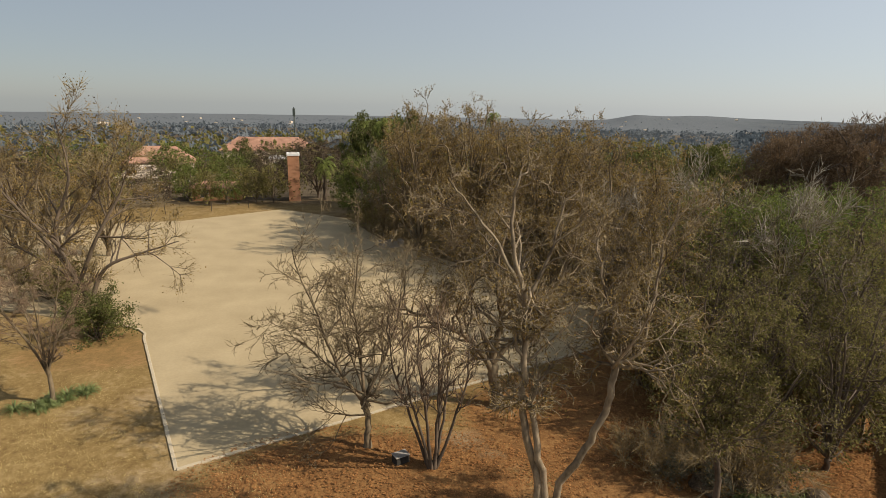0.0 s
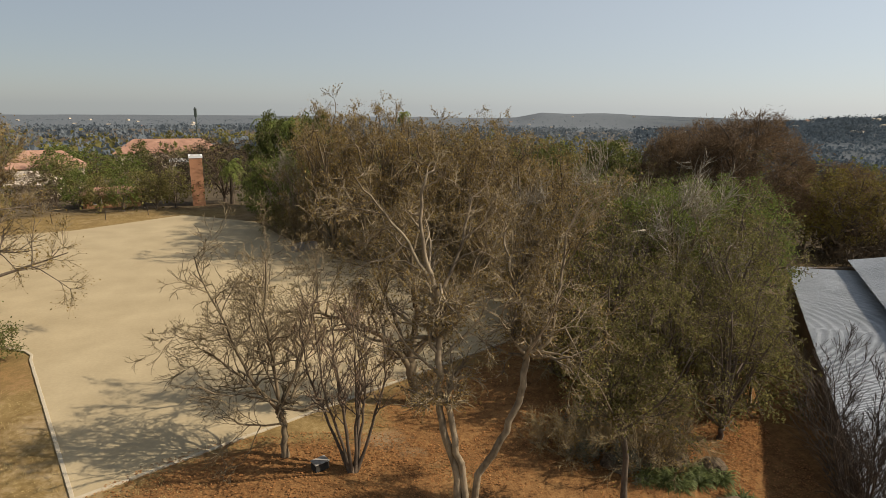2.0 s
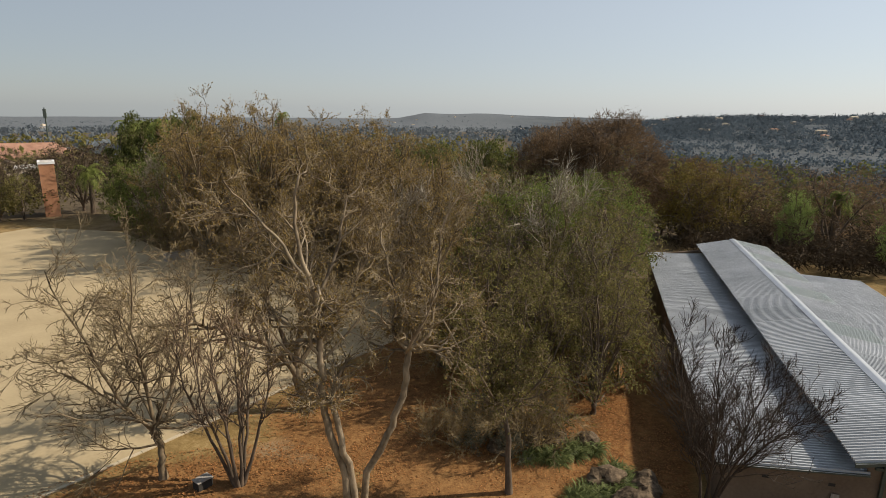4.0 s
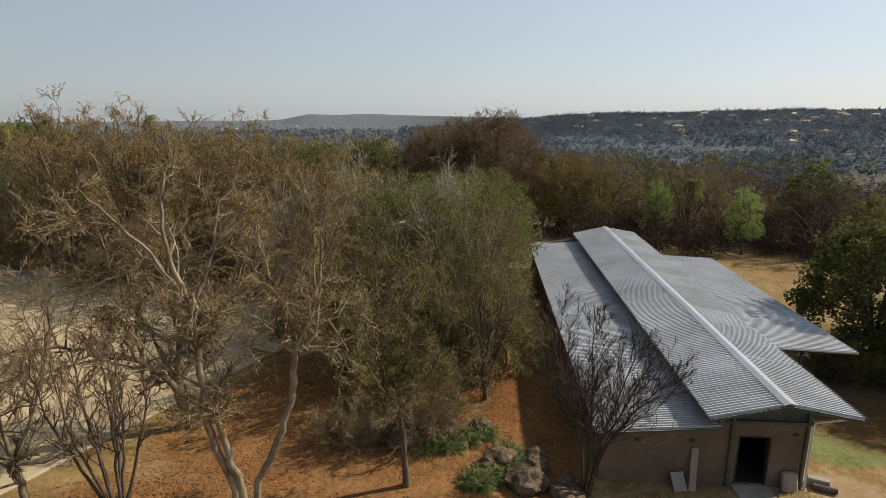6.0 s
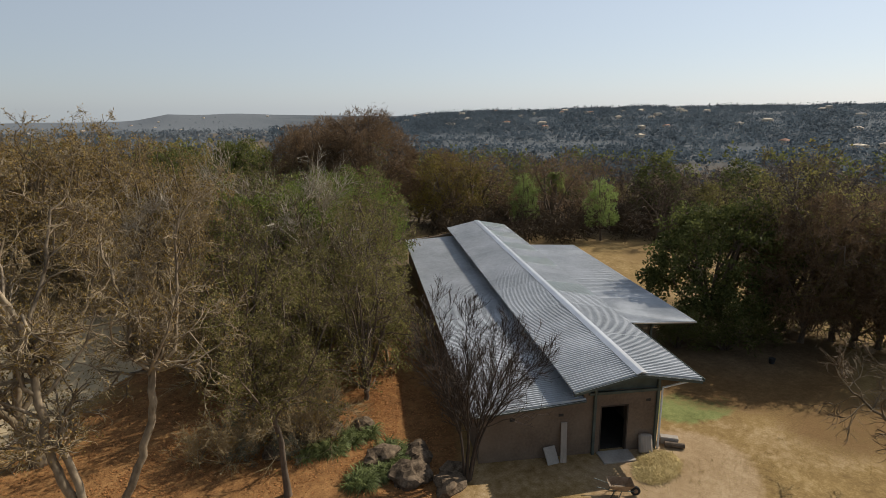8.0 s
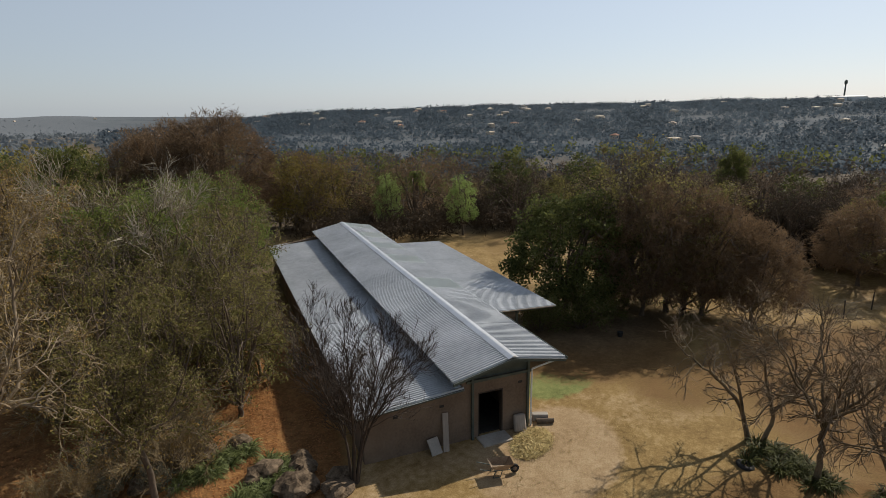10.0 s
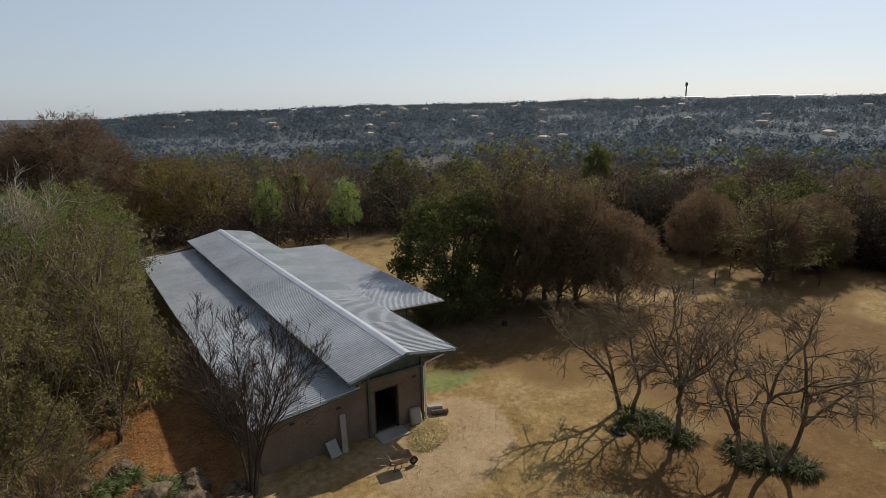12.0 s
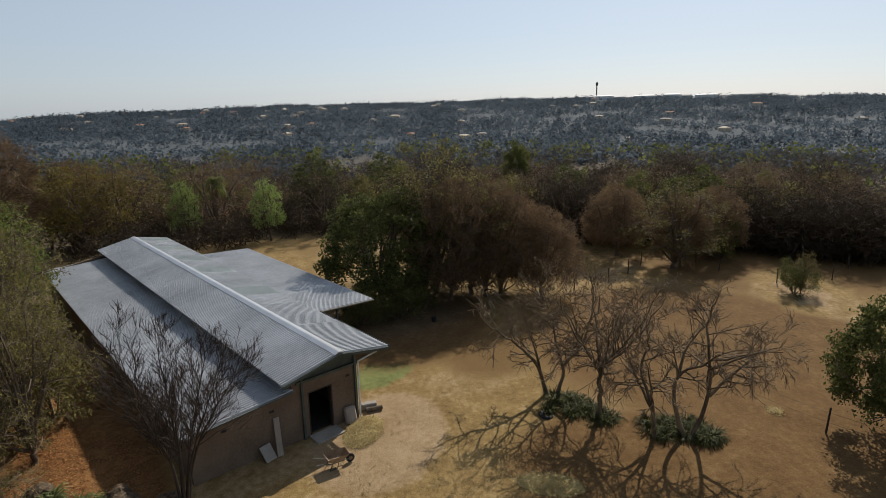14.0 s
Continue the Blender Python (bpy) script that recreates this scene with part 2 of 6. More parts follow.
def ground_mat():
    """Dry winter grass, bare earth, leaf litter and a green patch, laid by the sheet's own weights and broken up by
    noise; far off, haze is mixed into the colour.
    """
    m = bpy.data.materials.new("dry_ground")
    n, l = nodes_of(m)
    b = n["Principled BSDF"]
    b.inputs["Roughness"].default_value, b.inputs["Specular IOR Level"].default_value = 0.95, 0.1
    co = n.new("ShaderNodeTexCoord")

    def noisy(scale, detail=6):
        q = n.new("ShaderNodeTexNoise")
        q.inputs["Scale"].default_value, q.inputs["Detail"].default_value = scale, detail
        l.new(co.outputs["Object"], q.inputs["Vector"])
        return q.outputs["Fac"]

    def ramped(fac, stops):
        r = n.new("ShaderNodeValToRGB")
        while len(r.color_ramp.elements) < len(stops):
            r.color_ramp.elements.new(0.5)
        for e, (p, c) in zip(r.color_ramp.elements, stops):
            e.position, e.color = p, (*c, 1)
        l.new(fac, r.inputs["Fac"])
        return r.outputs["Color"]

    def summed(a, k, c):
        q = n.new("ShaderNodeMath")
        q.operation = "MULTIPLY_ADD"
        l.new(a, q.inputs[0])
        q.inputs[1].default_value = k
        if isinstance(c, float):
            q.inputs[2].default_value = c
        else:
            l.new(c, q.inputs[2])
        return q.outputs[0]

    n_big, n_mid, n_fine, n_grain = noisy(0.12), noisy(0.7), noisy(3.2, 9), noisy(14.0, 6)
    grain = summed(n_grain, 0.5, summed(n_fine, 0.45, summed(n_mid, 0.45, -0.2)))
    grass = ramped(grain, [(0.25, (0.115, 0.07, 0.027)), (0.5, (0.225, 0.148, 0.058)), (0.75, (0.36, 0.26, 0.118))])
    bare = ramped(grain, [(0.25, (0.20, 0.13, 0.066)), (0.5, (0.29, 0.202, 0.112)), (0.75, (0.39, 0.292, 0.175))])
    # brown paddock soil, its colour lowered further to imitate backlit, shaded ground
    earth = ramped(grain, [(0.25, (0.08, 0.043, 0.016)), (0.5, (0.135, 0.077, 0.03)), (0.75, (0.205, 0.127, 0.055))])
    litter = ramped(grain, [(0.3, (0.08, 0.038, 0.015)), (0.5, (0.20, 0.100, 0.038)), (0.72, (0.33, 0.180, 0.070))])
    green = ramped(grain, [(0.3, (0.09, 0.10, 0.03)), (0.7, (0.22, 0.235, 0.085))])
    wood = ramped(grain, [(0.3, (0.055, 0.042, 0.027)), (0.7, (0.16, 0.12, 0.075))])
    at = n.new("ShaderNodeVertexColor")
    at.layer_name = "cover"
    sp = n.new("ShaderNodeSeparateColor")
    l.new(at.outputs["Color"], sp.inputs[0])

    def weighted(w, blur=0.9):
        q = n.new("ShaderNodeMapRange")
        q.inputs["From Min"].default_value, q.inputs["From Max"].default_value = 0.35, 0.65
        l.new(summed(summed(n_mid, 0.5, summed(n_fine, 0.5, -0.5)), blur, w), q.inputs["Value"])
        return q.outputs["Result"]

    def mixed(f, a, c):
        q = n.new("ShaderNodeMix")
        q.data_type = "RGBA"
        l.new(f, q.inputs[0])
        l.new(a, q.inputs[6])
        l.new(c, q.inputs[7])
        return q.outputs[2]

    col = mixed(weighted(summed(n_big, 1.2, -0.28)), grass, bare)
    col = mixed(weighted(sp.outputs[2]), col, bare)
    col = mixed(weighted(sp.outputs[0]), col, litter)
    col = mixed(weighted(sp.outputs[1]), col, green)
    at2 = n.new("ShaderNodeVertexColor")
    at2.layer_name = "earth"
    sp2 = n.new("ShaderNodeSeparateColor")
    l.new(at2.outputs["Color"], sp2.inputs[0])
    col = mixed(weighted(sp2.outputs[0]), col, earth)
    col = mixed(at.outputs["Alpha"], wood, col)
    # aerial haze as colour: the plain, then the ridge, go blue-grey with distance
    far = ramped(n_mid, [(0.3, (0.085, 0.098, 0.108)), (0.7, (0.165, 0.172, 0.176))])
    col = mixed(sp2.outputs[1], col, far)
    hazy_scrub = ramped(noisy(0.012), [(0.38, (0.058, 0.070, 0.080)), (0.62, (0.100, 0.108, 0.112))])
    col = mixed(sp2.outputs[2], col, hazy_scrub)
    l.new(col, b.inputs["Base Color"])
    bp = n.new("ShaderNodeBump")
    bp.inputs["Strength"].default_value, bp.inputs["Distance"].default_value = 0.4, 0.05
    l.new(grain, bp.inputs["Height"])
    l.new(bp.outputs["Normal"], b.inputs["Normal"])
    return m


GROUND = ground_mat()


# ---- builders ----
def mesh_of(name, verts, faces, material, smooth=False):
    """A mesh from arrays: verts (n, 3) and a list of face arrays, each (m, 3) or (m, 4)."""
    me = bpy.data.meshes.new(name)
    verts = np.asarray(verts, np.float32).reshape(-1, 3)
    faces = [np.asarray(f, np.int32) for f in faces if len(f)]
    me.vertices.add(len(verts))
    me.vertices.foreach_set("co", verts.ravel())
    loops = np.concatenate([f.ravel() for f in faces])
    sizes = np.concatenate([np.full(len(f), f.shape[1], np.int32) for f in faces])
    me.loops.add(len(loops))
    me.loops.foreach_set("vertex_index", loops)
    me.polygons.add(len(sizes))
    me.polygons.foreach_set("loop_start", np.concatenate([[0], np.cumsum(sizes)[:-1]]).astype(np.int32))
    me.update(calc_edges=True)
    me.polygons.foreach_set("use_smooth", np.full(len(sizes), smooth))
    me.materials.append(material)
    return me


def part(name, bm, material, parent, label="", smooth=False):
    """Links a bmesh as one mesh object under a thing or a part."""
    me = bpy.data.meshes.new(name)
    bm.normal_update()
    bm.to_mesh(me)
    bm.free()
    me.polygons.foreach_set("use_smooth", np.full(len(me.polygons), smooth))
    me.materials.append(material)
    ob = new(name, me)
    ob.parent = parent
    return tagged(ob, label)


def thing(name, m, label, category, group="", kind=""):
    ob = new(name)
    ob.empty_display_size = 0.3
    ob.matrix_basis = m
    return tagged(ob, label, category, group, kind)


def box(bm, x0, x1, y0, y1, z0, z1, bevel=0.0, m=None):
    v = [bm.verts.new((x, y, z)) for z in (z0, z1) for x, y in ((x0, y0), (x1, y0), (x1, y1), (x0, y1))]
    fs = [bm.faces.new([v[i] for i in f]) for f in ((3, 2, 1, 0), (4, 5, 6, 7), (0, 1, 5, 4), (1, 2, 6, 5), (2, 3, 7, 6), (3, 0, 4, 7))]
    if bevel:
        made = bmesh.ops.bevel(bm, geom=list({e for f in fs for e in f.edges}), offset=bevel, segments=1, affect="EDGES", profile=0.5)
        v = list({w for f in made["faces"] for w in f.verts} | {w for w in v if w.is_valid})
    if m is not None:
        bmesh.ops.transform(bm, matrix=m, verts=[w for w in v if w.is_valid])
    return bm


def boxes(*args, bevel=0.0):
    bm = bmesh.new()
    for a in args:
        box(bm, *a, bevel=bevel)
    return bm


def prism(profile, axis_from, axis_to, axis="y"):
    """A closed outline pushed along an axis. axis y: outline in (x, z); axis z: outline in (x, y)."""
    bm = bmesh.new()
    put = (lambda p, a: (p[0], a, p[1])) if axis == "y" else (lambda p, a: (p[0], p[1], a)) if axis == "z" else (lambda p, a: (a, p[0], p[1]))
    lo = [bm.verts.new(put(p, axis_from)) for p in profile]
    hi = [bm.verts.new(put(p, axis_to)) for p in profile]
    bm.faces.new(lo)
    bm.faces.new(hi[::-1])
    for i in range(len(lo)):
        j = (i + 1) % len(lo)
        bm.faces.new((lo[j], lo[i], hi[i], hi[j]))
    bmesh.ops.recalc_face_normals(bm, faces=bm.faces[:])
    return bm


def rod(bm, a, b, r0, r1=None, sides=8):
    """A round bar from a to b."""
    a, b = Vector(a), Vector(b)
    q = (b - a).to_track_quat("Z", "Y").to_matrix().to_4x4()
    bmesh.ops.create_cone(bm, cap_ends=True, segments=sides, radius1=r0, radius2=r0 if r1 is None else r1, depth=(b - a).length,
                          matrix=Matrix.Translation((a + b) / 2) @ q)
    return bm


# ---- trees ----
class Wood:
    """Gathers tubes, spikes and leaves as arrays."""

    def __init__(self):
        self.v, self.q, self.n = [], [], 0

    def tube(self, pts, radii, sides):
        pts = np.asarray(pts, float)
        d = np.gradient(pts, axis=0)
        d /= np.linalg.norm(d, axis=1)[:, None] + 1e-9
        ref = np.array([0.31, 0.87, 0.2]) if abs(d[0][2]) > 0.8 else np.array([0, 0, 1.0])
        a = np.cross(d, ref)
        a /= np.linalg.norm(a, axis=1)[:, None] + 1e-9
        b = np.cross(d, a)
        ang = np.arange(sides) * 2 * math.pi / sides
        ring = pts[:, None] + np.asarray(radii)[:, None, None] * (np.cos(ang)[None, :, None] * a[:, None] + np.sin(ang)[None, :, None] * b[:, None])
        self.v.append(ring.reshape(-1, 3))
        i = np.arange(len(pts) - 1)[:, None] * sides + np.arange(sides)[None]
        j = np.arange(len(pts) - 1)[:, None] * sides + (np.arange(sides)[None] + 1) % sides
        self.q.append(np.stack([i, j, j + sides, i + sides], -1).reshape(-1, 4) + self.n)
        self.n += len(pts) * sides


def unit(a):
    return a / (np.linalg.norm(a, axis=-1, keepdims=True) + 1e-9)


def smooth_line(pts, per=4):
    """A curve through the given points."""
    p = np.asarray(pts, float)
    p = np.vstack([2 * p[0] - p[1], p, 2 * p[-1] - p[-2]])
    out = []
    for k in range(1, len(p) - 2):
        for s in np.arange(per) / per:
            out.append(0.5 * (2 * p[k] + (p[k + 1] - p[k - 1]) * s + (2 * p[k - 1] - 5 * p[k] + 4 * p[k + 1] - p[k + 2]) * s**2
                              + (3 * p[k] - p[k - 1] - 3 * p[k + 1] + p[k + 2]) * s**3))
    out.append(p[-2])
    return np.array(out)


def outside(p, S):
    """Whether a place lies beyond the crown's dome (breadth, foot, top)."""
    if "dome" not in S:
        return False
    wide, low, high = S["dome"]
    mid = low + 0.35 * (high - low)
    return (p[0] ** 2 + p[1] ** 2) / wide**2 + ((p[2] - mid) / (high - mid if p[2] > mid else mid - low)) ** 2 > 1


def clumped(rng, S):
    """Where the leaves of a dense crown sit: in clumps over a dome, thick outside and hollow within."""
    wide, low, high = S["dome"]
    count, size, each = S["clumps"]
    mid = low + 0.35 * (high - low)
    k = np.arange(count) + 0.5
    z = 1 - 1.55 * k / count
    a = 2.39996 * k + rng.normal(0, 0.25, count)
    d = np.stack([np.sqrt(1 - z * z) * np.cos(a), np.sqrt(1 - z * z) * np.sin(a), z], 1)
    shell = d * (wide, wide, 1) * np.where(z > 0, high - mid, mid - low)[:, None] ** np.array([0, 0, 1.0]) * rng.uniform(0.62, 0.94, (count, 1)) + (0, 0, mid)
    puff = unit(rng.normal(0, 1, (count, each, 3)) + (0, 0, 0.25)) * rng.uniform(0.45, 1, (count, each, 1)) * size * rng.uniform(0.6, 1.25, (count, 1, 1)) * (1, 1, 0.72)
    return (shell[:, None] + puff).reshape(-1, 3), (puff / size + d[:, None] * 0.8).reshape(-1, 3)


def grow(wood, carriers, rng, p, d, length, r, level, S):
    n = max(2, S.get("n", 5) - (level > 2))
    pts, step = [p], length / n
    for i in range(n):
        d = unit(d + rng.normal(0, S["wiggle"], 3) + (0, 0, S["up"]))
        if i and outside(pts[-1] + d * step, S):
            break
        pts.append(pts[-1] + d * step)
    pts = np.array(pts)
    n = len(pts) - 1
    wood.tube(pts, np.maximum(np.linspace(r, r * 0.45, n + 1), S.get("least", 0.008)), 5 if level == 1 else 3)
    if level >= S["levels"] - 1:
        carriers.append(pts)
    if level < S["levels"]:
        for k in range(S["kids"][level]):
            s = rng.uniform(0.2, 1.0)
            i = min(int(s * n), n - 1)
            at = pts[i] + (pts[i + 1] - pts[i]) * (s * n - i)
            way = unit(pts[i + 1] - pts[i])
            side = unit(np.cross(way, rng.normal(0, 1, 3)))
            grow(wood, carriers, rng, at, unit(way + side * rng.uniform(0.35, 0.95)), length * rng.uniform(0.45, 0.75) * (1.15 - 0.45 * s), r * 0.6 * (1.1 - 0.3 * s), level + 1, S)


def spikes(rng, carriers, S):
    """The finest twigs: thin three-sided spikes along the last branches, and where each one ends."""
    seg = np.concatenate([np.stack([c[:-1], c[1:]], 1) for c in carriers])
    k = S["twigs"]
    if k < 1:
        seg = seg[rng.random(len(seg)) < k]
        k = 1
    seg = np.repeat(seg, k, 0)
    m = len(seg)
    at = seg[:, 0] + (seg[:, 1] - seg[:, 0]) * rng.random((m, 1))
    way = unit(unit(seg[:, 1] - seg[:, 0]) + rng.normal(0, S.get("splay", 0.38), (m, 3)) + (0, 0, S["up"] * 2))
    size = S["twig_len"] * rng.uniform(0.5, 1.3, (m, 1))
    mid = at + way * size * 0.5
    tip = mid + unit(way + rng.normal(0, 0.3, (m, 3)) + (0, 0, S["up"] - S.get("droop", 0))) * size * 0.5
    a = unit(np.cross(way, rng.normal(0, 1, (m, 3)))) * S["twig_r"]
    b = unit(np.cross(way, a)) * S["twig_r"]
    base = np.stack([at + a, at - 0.5 * a + 0.87 * b, at - 0.5 * a - 0.87 * b], 1)
    if S.get("bent", True):
        ring = np.stack([mid + 0.7 * a, mid - 0.35 * a + 0.6 * b, mid - 0.35 * a - 0.6 * b], 1)
        v = np.concatenate([base, ring, tip[:, None]], 1).reshape(-1, 3)
        o = np.arange(m)[:, None] * 7
        quads = np.concatenate([o + [0, 1, 4, 3], o + [1, 2, 5, 4], o + [2, 0, 3, 5]])
        tris = np.concatenate([o + [3, 4, 6], o + [4, 5, 6], o + [5, 3, 6]])
        return v, [quads, tris], at, mid, tip
    v = np.concatenate([base, tip[:, None]], 1).reshape(-1, 3)
    o = np.arange(m)[:, None] * 4
    return v, [np.concatenate([o + [0, 1, 3], o + [1, 2, 3], o + [2, 0, 3]])], at, mid, tip


def leaf_cloud(rng, spots, size, droop=0.0, long=1.6, out=0.0):
    """Small folded leaves, one at each spot."""
    m = len(spots)
    d = unit(rng.normal(0, 1, (m, 3)) - (0, 0, droop) + out)
    w = unit(np.cross(d, rng.normal(0, 1, (m, 3))))
    up = np.cross(w, d)
    s = size * rng.uniform(0.6, 1.4, (m, 1))
    v = np.stack([spots, spots + d * s * long * 0.5 + w * s * 0.45 + up * s * 0.15, spots + d * s * long, spots + d * s * long * 0.5 - w * s * 0.45 + up * s * 0.15], 1)
    o = np.arange(m)[:, None] * 4
    return v.reshape(-1, 3), [np.concatenate([o + [0, 1, 2], o + [0, 2, 3]])]


def tree(name, m, label, limbs, S, seed, bark, twig, leaf=None, category="tree", group=""):
    """A tree. limbs: (first radius, last radius, from which share of it branches grow, points) in metres from its foot."""
    rng = np.random.default_rng(seed)
    wood, carriers = Wood(), []
    for r0, r1, first, pts in limbs:
        line = smooth_line(pts, S.get("per", 4))
        line[1:] += rng.normal(0, 0.015, (len(line) - 1, 3)) * S.get("gnarl", 1.0) * np.linspace(0.3, 1.5, len(line) - 1)[:, None]
        radii = np.linspace(r0, r1, len(line))
        if pts[0][2] < 0.3:
            radii[:2] *= (1.45, 1.15)
        wood.tube(line, radii, S.get("sides", 9))
        size = np.linalg.norm(np.diff(line, axis=0), axis=1).sum()
        count = max(1, round(S["kids"][0] * size))
        for k in range(count):
            s = first + (1 - first) * (k + rng.random()) / count
            f = s * (len(line) - 1)
            i = min(int(f), len(line) - 2)
            at, way = line[i] + (line[i + 1] - line[i]) * (f - i), unit(line[i + 1] - line[i])
            side = unit(np.cross(way, rng.normal(0, 1, 3)))
            r = np.interp(f, np.arange(len(line)), radii)
            grow(wood, carriers, rng, at, unit(way * S.get("ahead", 1.0) + side * rng.uniform(0.6, 1.3) + (0, 0, S["up"] * 3)),
                 S["reach"] * rng.uniform(0.55, 1.25) * (1.15 - 0.4 * s), min(r * 0.6, S["thick"]), 1, S)
    top = thing(name, m, label, category, group)
    ob = new("trunk", mesh_of("trunk", np.concatenate(wood.v), [np.concatenate(wood.q)], bark, True))
    ob.parent = top
    v, f, at, mid, tip = spikes(rng, carriers, S)
    ob = new("twig_crown", mesh_of("twig_crown", v, f, twig))
    ob.parent = top
    if leaf is not None and S["leaves"] > 0:
        k = S["leaves"]
        spots = np.concatenate([at, mid, tip])
        if k < 1:
            spots = spots[rng.random(len(spots)) < k]
        else:
            spots = np.repeat(spots, int(k), 0)
        spots = spots + rng.normal(0, S.get("fluff", 0.12), spots.shape)
        out = spots * 0
        if "clumps" in S:
            more, away = clumped(rng, S)
            spots, out = np.concatenate([spots, more]), np.concatenate([out, away * S.get("outward", 0.6)])
        v, f = leaf_cloud(rng, spots, S["leaf"], S.get("leaf_droop", 0.3), S.get("long", 1.6), out)
        ob = new("foliage", mesh_of("foliage", v, f, leaf))
        ob.parent = top
    return top


def forked(rng, height, fork, limbs, spread, radius, lean=0.05, arc=66):
    """Main limbs of a plain tree: a short trunk that forks into limbs whose tips lie on a dome."""
    top = np.array([rng.normal(0, lean), rng.normal(0, lean), 1.0]) * height * fork
    out = [(radius, radius * 0.8, 0.7, [(0, 0, -0.1), tuple(top * 0.5 + rng.normal(0, 0.04, 3) * (1, 1, 0)), tuple(top)])]
    for k in range(limbs):
        a = 2 * math.pi * (k * 0.382 + rng.uniform(-0.06, 0.06)) * 1.0
        tilt = radians(12 + arc * ((k + rng.uniform(0, 0.8)) / limbs))
        tip = np.array([math.cos(a) * math.sin(tilt) * spread, math.sin(a) * math.sin(tilt) * spread, height * (0.42 + 0.58 * math.cos(tilt) * rng.uniform(0.85, 1.08))])
        start = top * rng.uniform(0.6, 1.0)
        p1 = start + (tip - start) * (0.28, 0.28, 0.42) + rng.normal(0, 0.025 * height, 3)
        p2 = start + (tip - start) * (0.66, 0.66, 0.78 + 0.28 * (tilt > 0.85)) + rng.normal(0, 0.03 * height, 3)
        out.append((radius * 0.6, radius * 0.1, 0.22, [tuple(start), tuple(p1), tuple(p2), tuple(tip)]))
    return out


# ---- ground ----
def smoothstep(a, b, x):
    s = np.clip((np.asarray(x, float) - a) / (b - a), 0, 1)
    return s * s * (3 - 2 * s)


def height(x, y):
    """The land: a flat hilltop, a wooded valley on the sunny side, a long ridge behind it, a low plain on the other side."""
    x, y = np.asarray(x, float), np.asarray(y, float)
    r, a = np.hypot(x, y), np.degrees(np.arctan2(x, y))
    far = smoothstep(300, 700, r)
    east = ((1 - far) * smoothstep(15, 50, a) + far * smoothstep(27, 46, a)) * (1 - smoothstep(150, 178, a))
    crest = np.interp(a, (30, 42, 51, 57, 67, 77, 88, 97, 107, 116, 150), (-16, -9, 1, 5, 9, 12, 16, 18, 13, 8, 0))
    valley = -34 * smoothstep(55, 300, r) + (34 + crest) * smoothstep(520, 1700, r) - 40 * smoothstep(1750, 3500, r)
    hills = 38 + 10 * np.exp(-((a - 20.6) / 1.2) ** 2) + 12 * np.exp(-((a - 26) / 3.0) ** 2)
    plain = -9 * smoothstep(85, 240, r) - 58 * smoothstep(250, 2600, r) + hills * smoothstep(2900, 3700, r) * smoothstep(17, 20.5, a) * (1 - smoothstep(40, 52, a))
    bumps = 1.6 * np.sin(x * 0.011 + 1.3) * np.sin(y * 0.013) * smoothstep(80, 300, r) + (1.2 * np.sin(a * 0.31) + 1.0 * np.sin(a * 0.9)) * smoothstep(900, 1600, r) * east
    return east * valley + (1 - east) * plain + bumps


def near_line(x, y, x0, y0, x1, y1):
    """The distance to a stretch between two places."""
    dx, dy = x1 - x0, y1 - y0
    s = np.clip(((x - x0) * dx + (y - y0) * dy) / (dx * dx + dy * dy), 0, 1)
    return np.hypot(x - x0 - s * dx, y - y0 - s * dy)


def blob(x, y, cx, cy, rx, ry, turn=0.0):
    c, s = math.cos(radians(turn)), math.sin(radians(turn))
    u, w = (x - cx) * c + (y - cy) * s, -(x - cx) * s + (y - cy) * c
    return 1 - smoothstep(0.6, 1.25, np.hypot(u / rx, w / ry))


ARENA = [(-11.0, 23.0), (-18.7, 37.2), (-19.0, 38.0), (-19.7, 38.8), (-21.1, 39.4), (-44.0, 46.5), (-57.7, 66.4), (-47.4, 71.7), (-31.3, 76.7), (-20.8, 85.9), (-10.6, 79.5), (-4.2, 64.8), (8.7, 49.8), (16.8, 41.3), (14.8, 38.0)]


def in_arena(x, y):
    """1 well inside the arena's outline, 0 outside it."""
    x, y = np.asarray(x, float), np.asarray(y, float)
    inside, away = np.zeros(x.shape, bool), np.full(x.shape, 1e9)
    for (x0, y0), (x1, y1) in zip(ARENA, ARENA[1:] + ARENA[:1]):
        cut = (y0 > y) != (y1 > y)
        inside ^= cut & (x < (x1 - x0) * (y - y0) / (y1 - y0 if y1 != y0 else 1e-9) + x0)
        away = np.minimum(away, near_line(x, y, x0, y0, x1, y1))
    return inside * smoothstep(0.5, 1.6, away)


def off_edge(x, y):
    """How far a place lies from the arena's outline."""
    away = np.full(np.shape(x), 1e9)
    for (x0, y0), (x1, y1) in zip(ARENA, ARENA[1:] + ARENA[:1]):
        away = np.minimum(away, near_line(x, y, x0, y0, x1, y1))
    return away


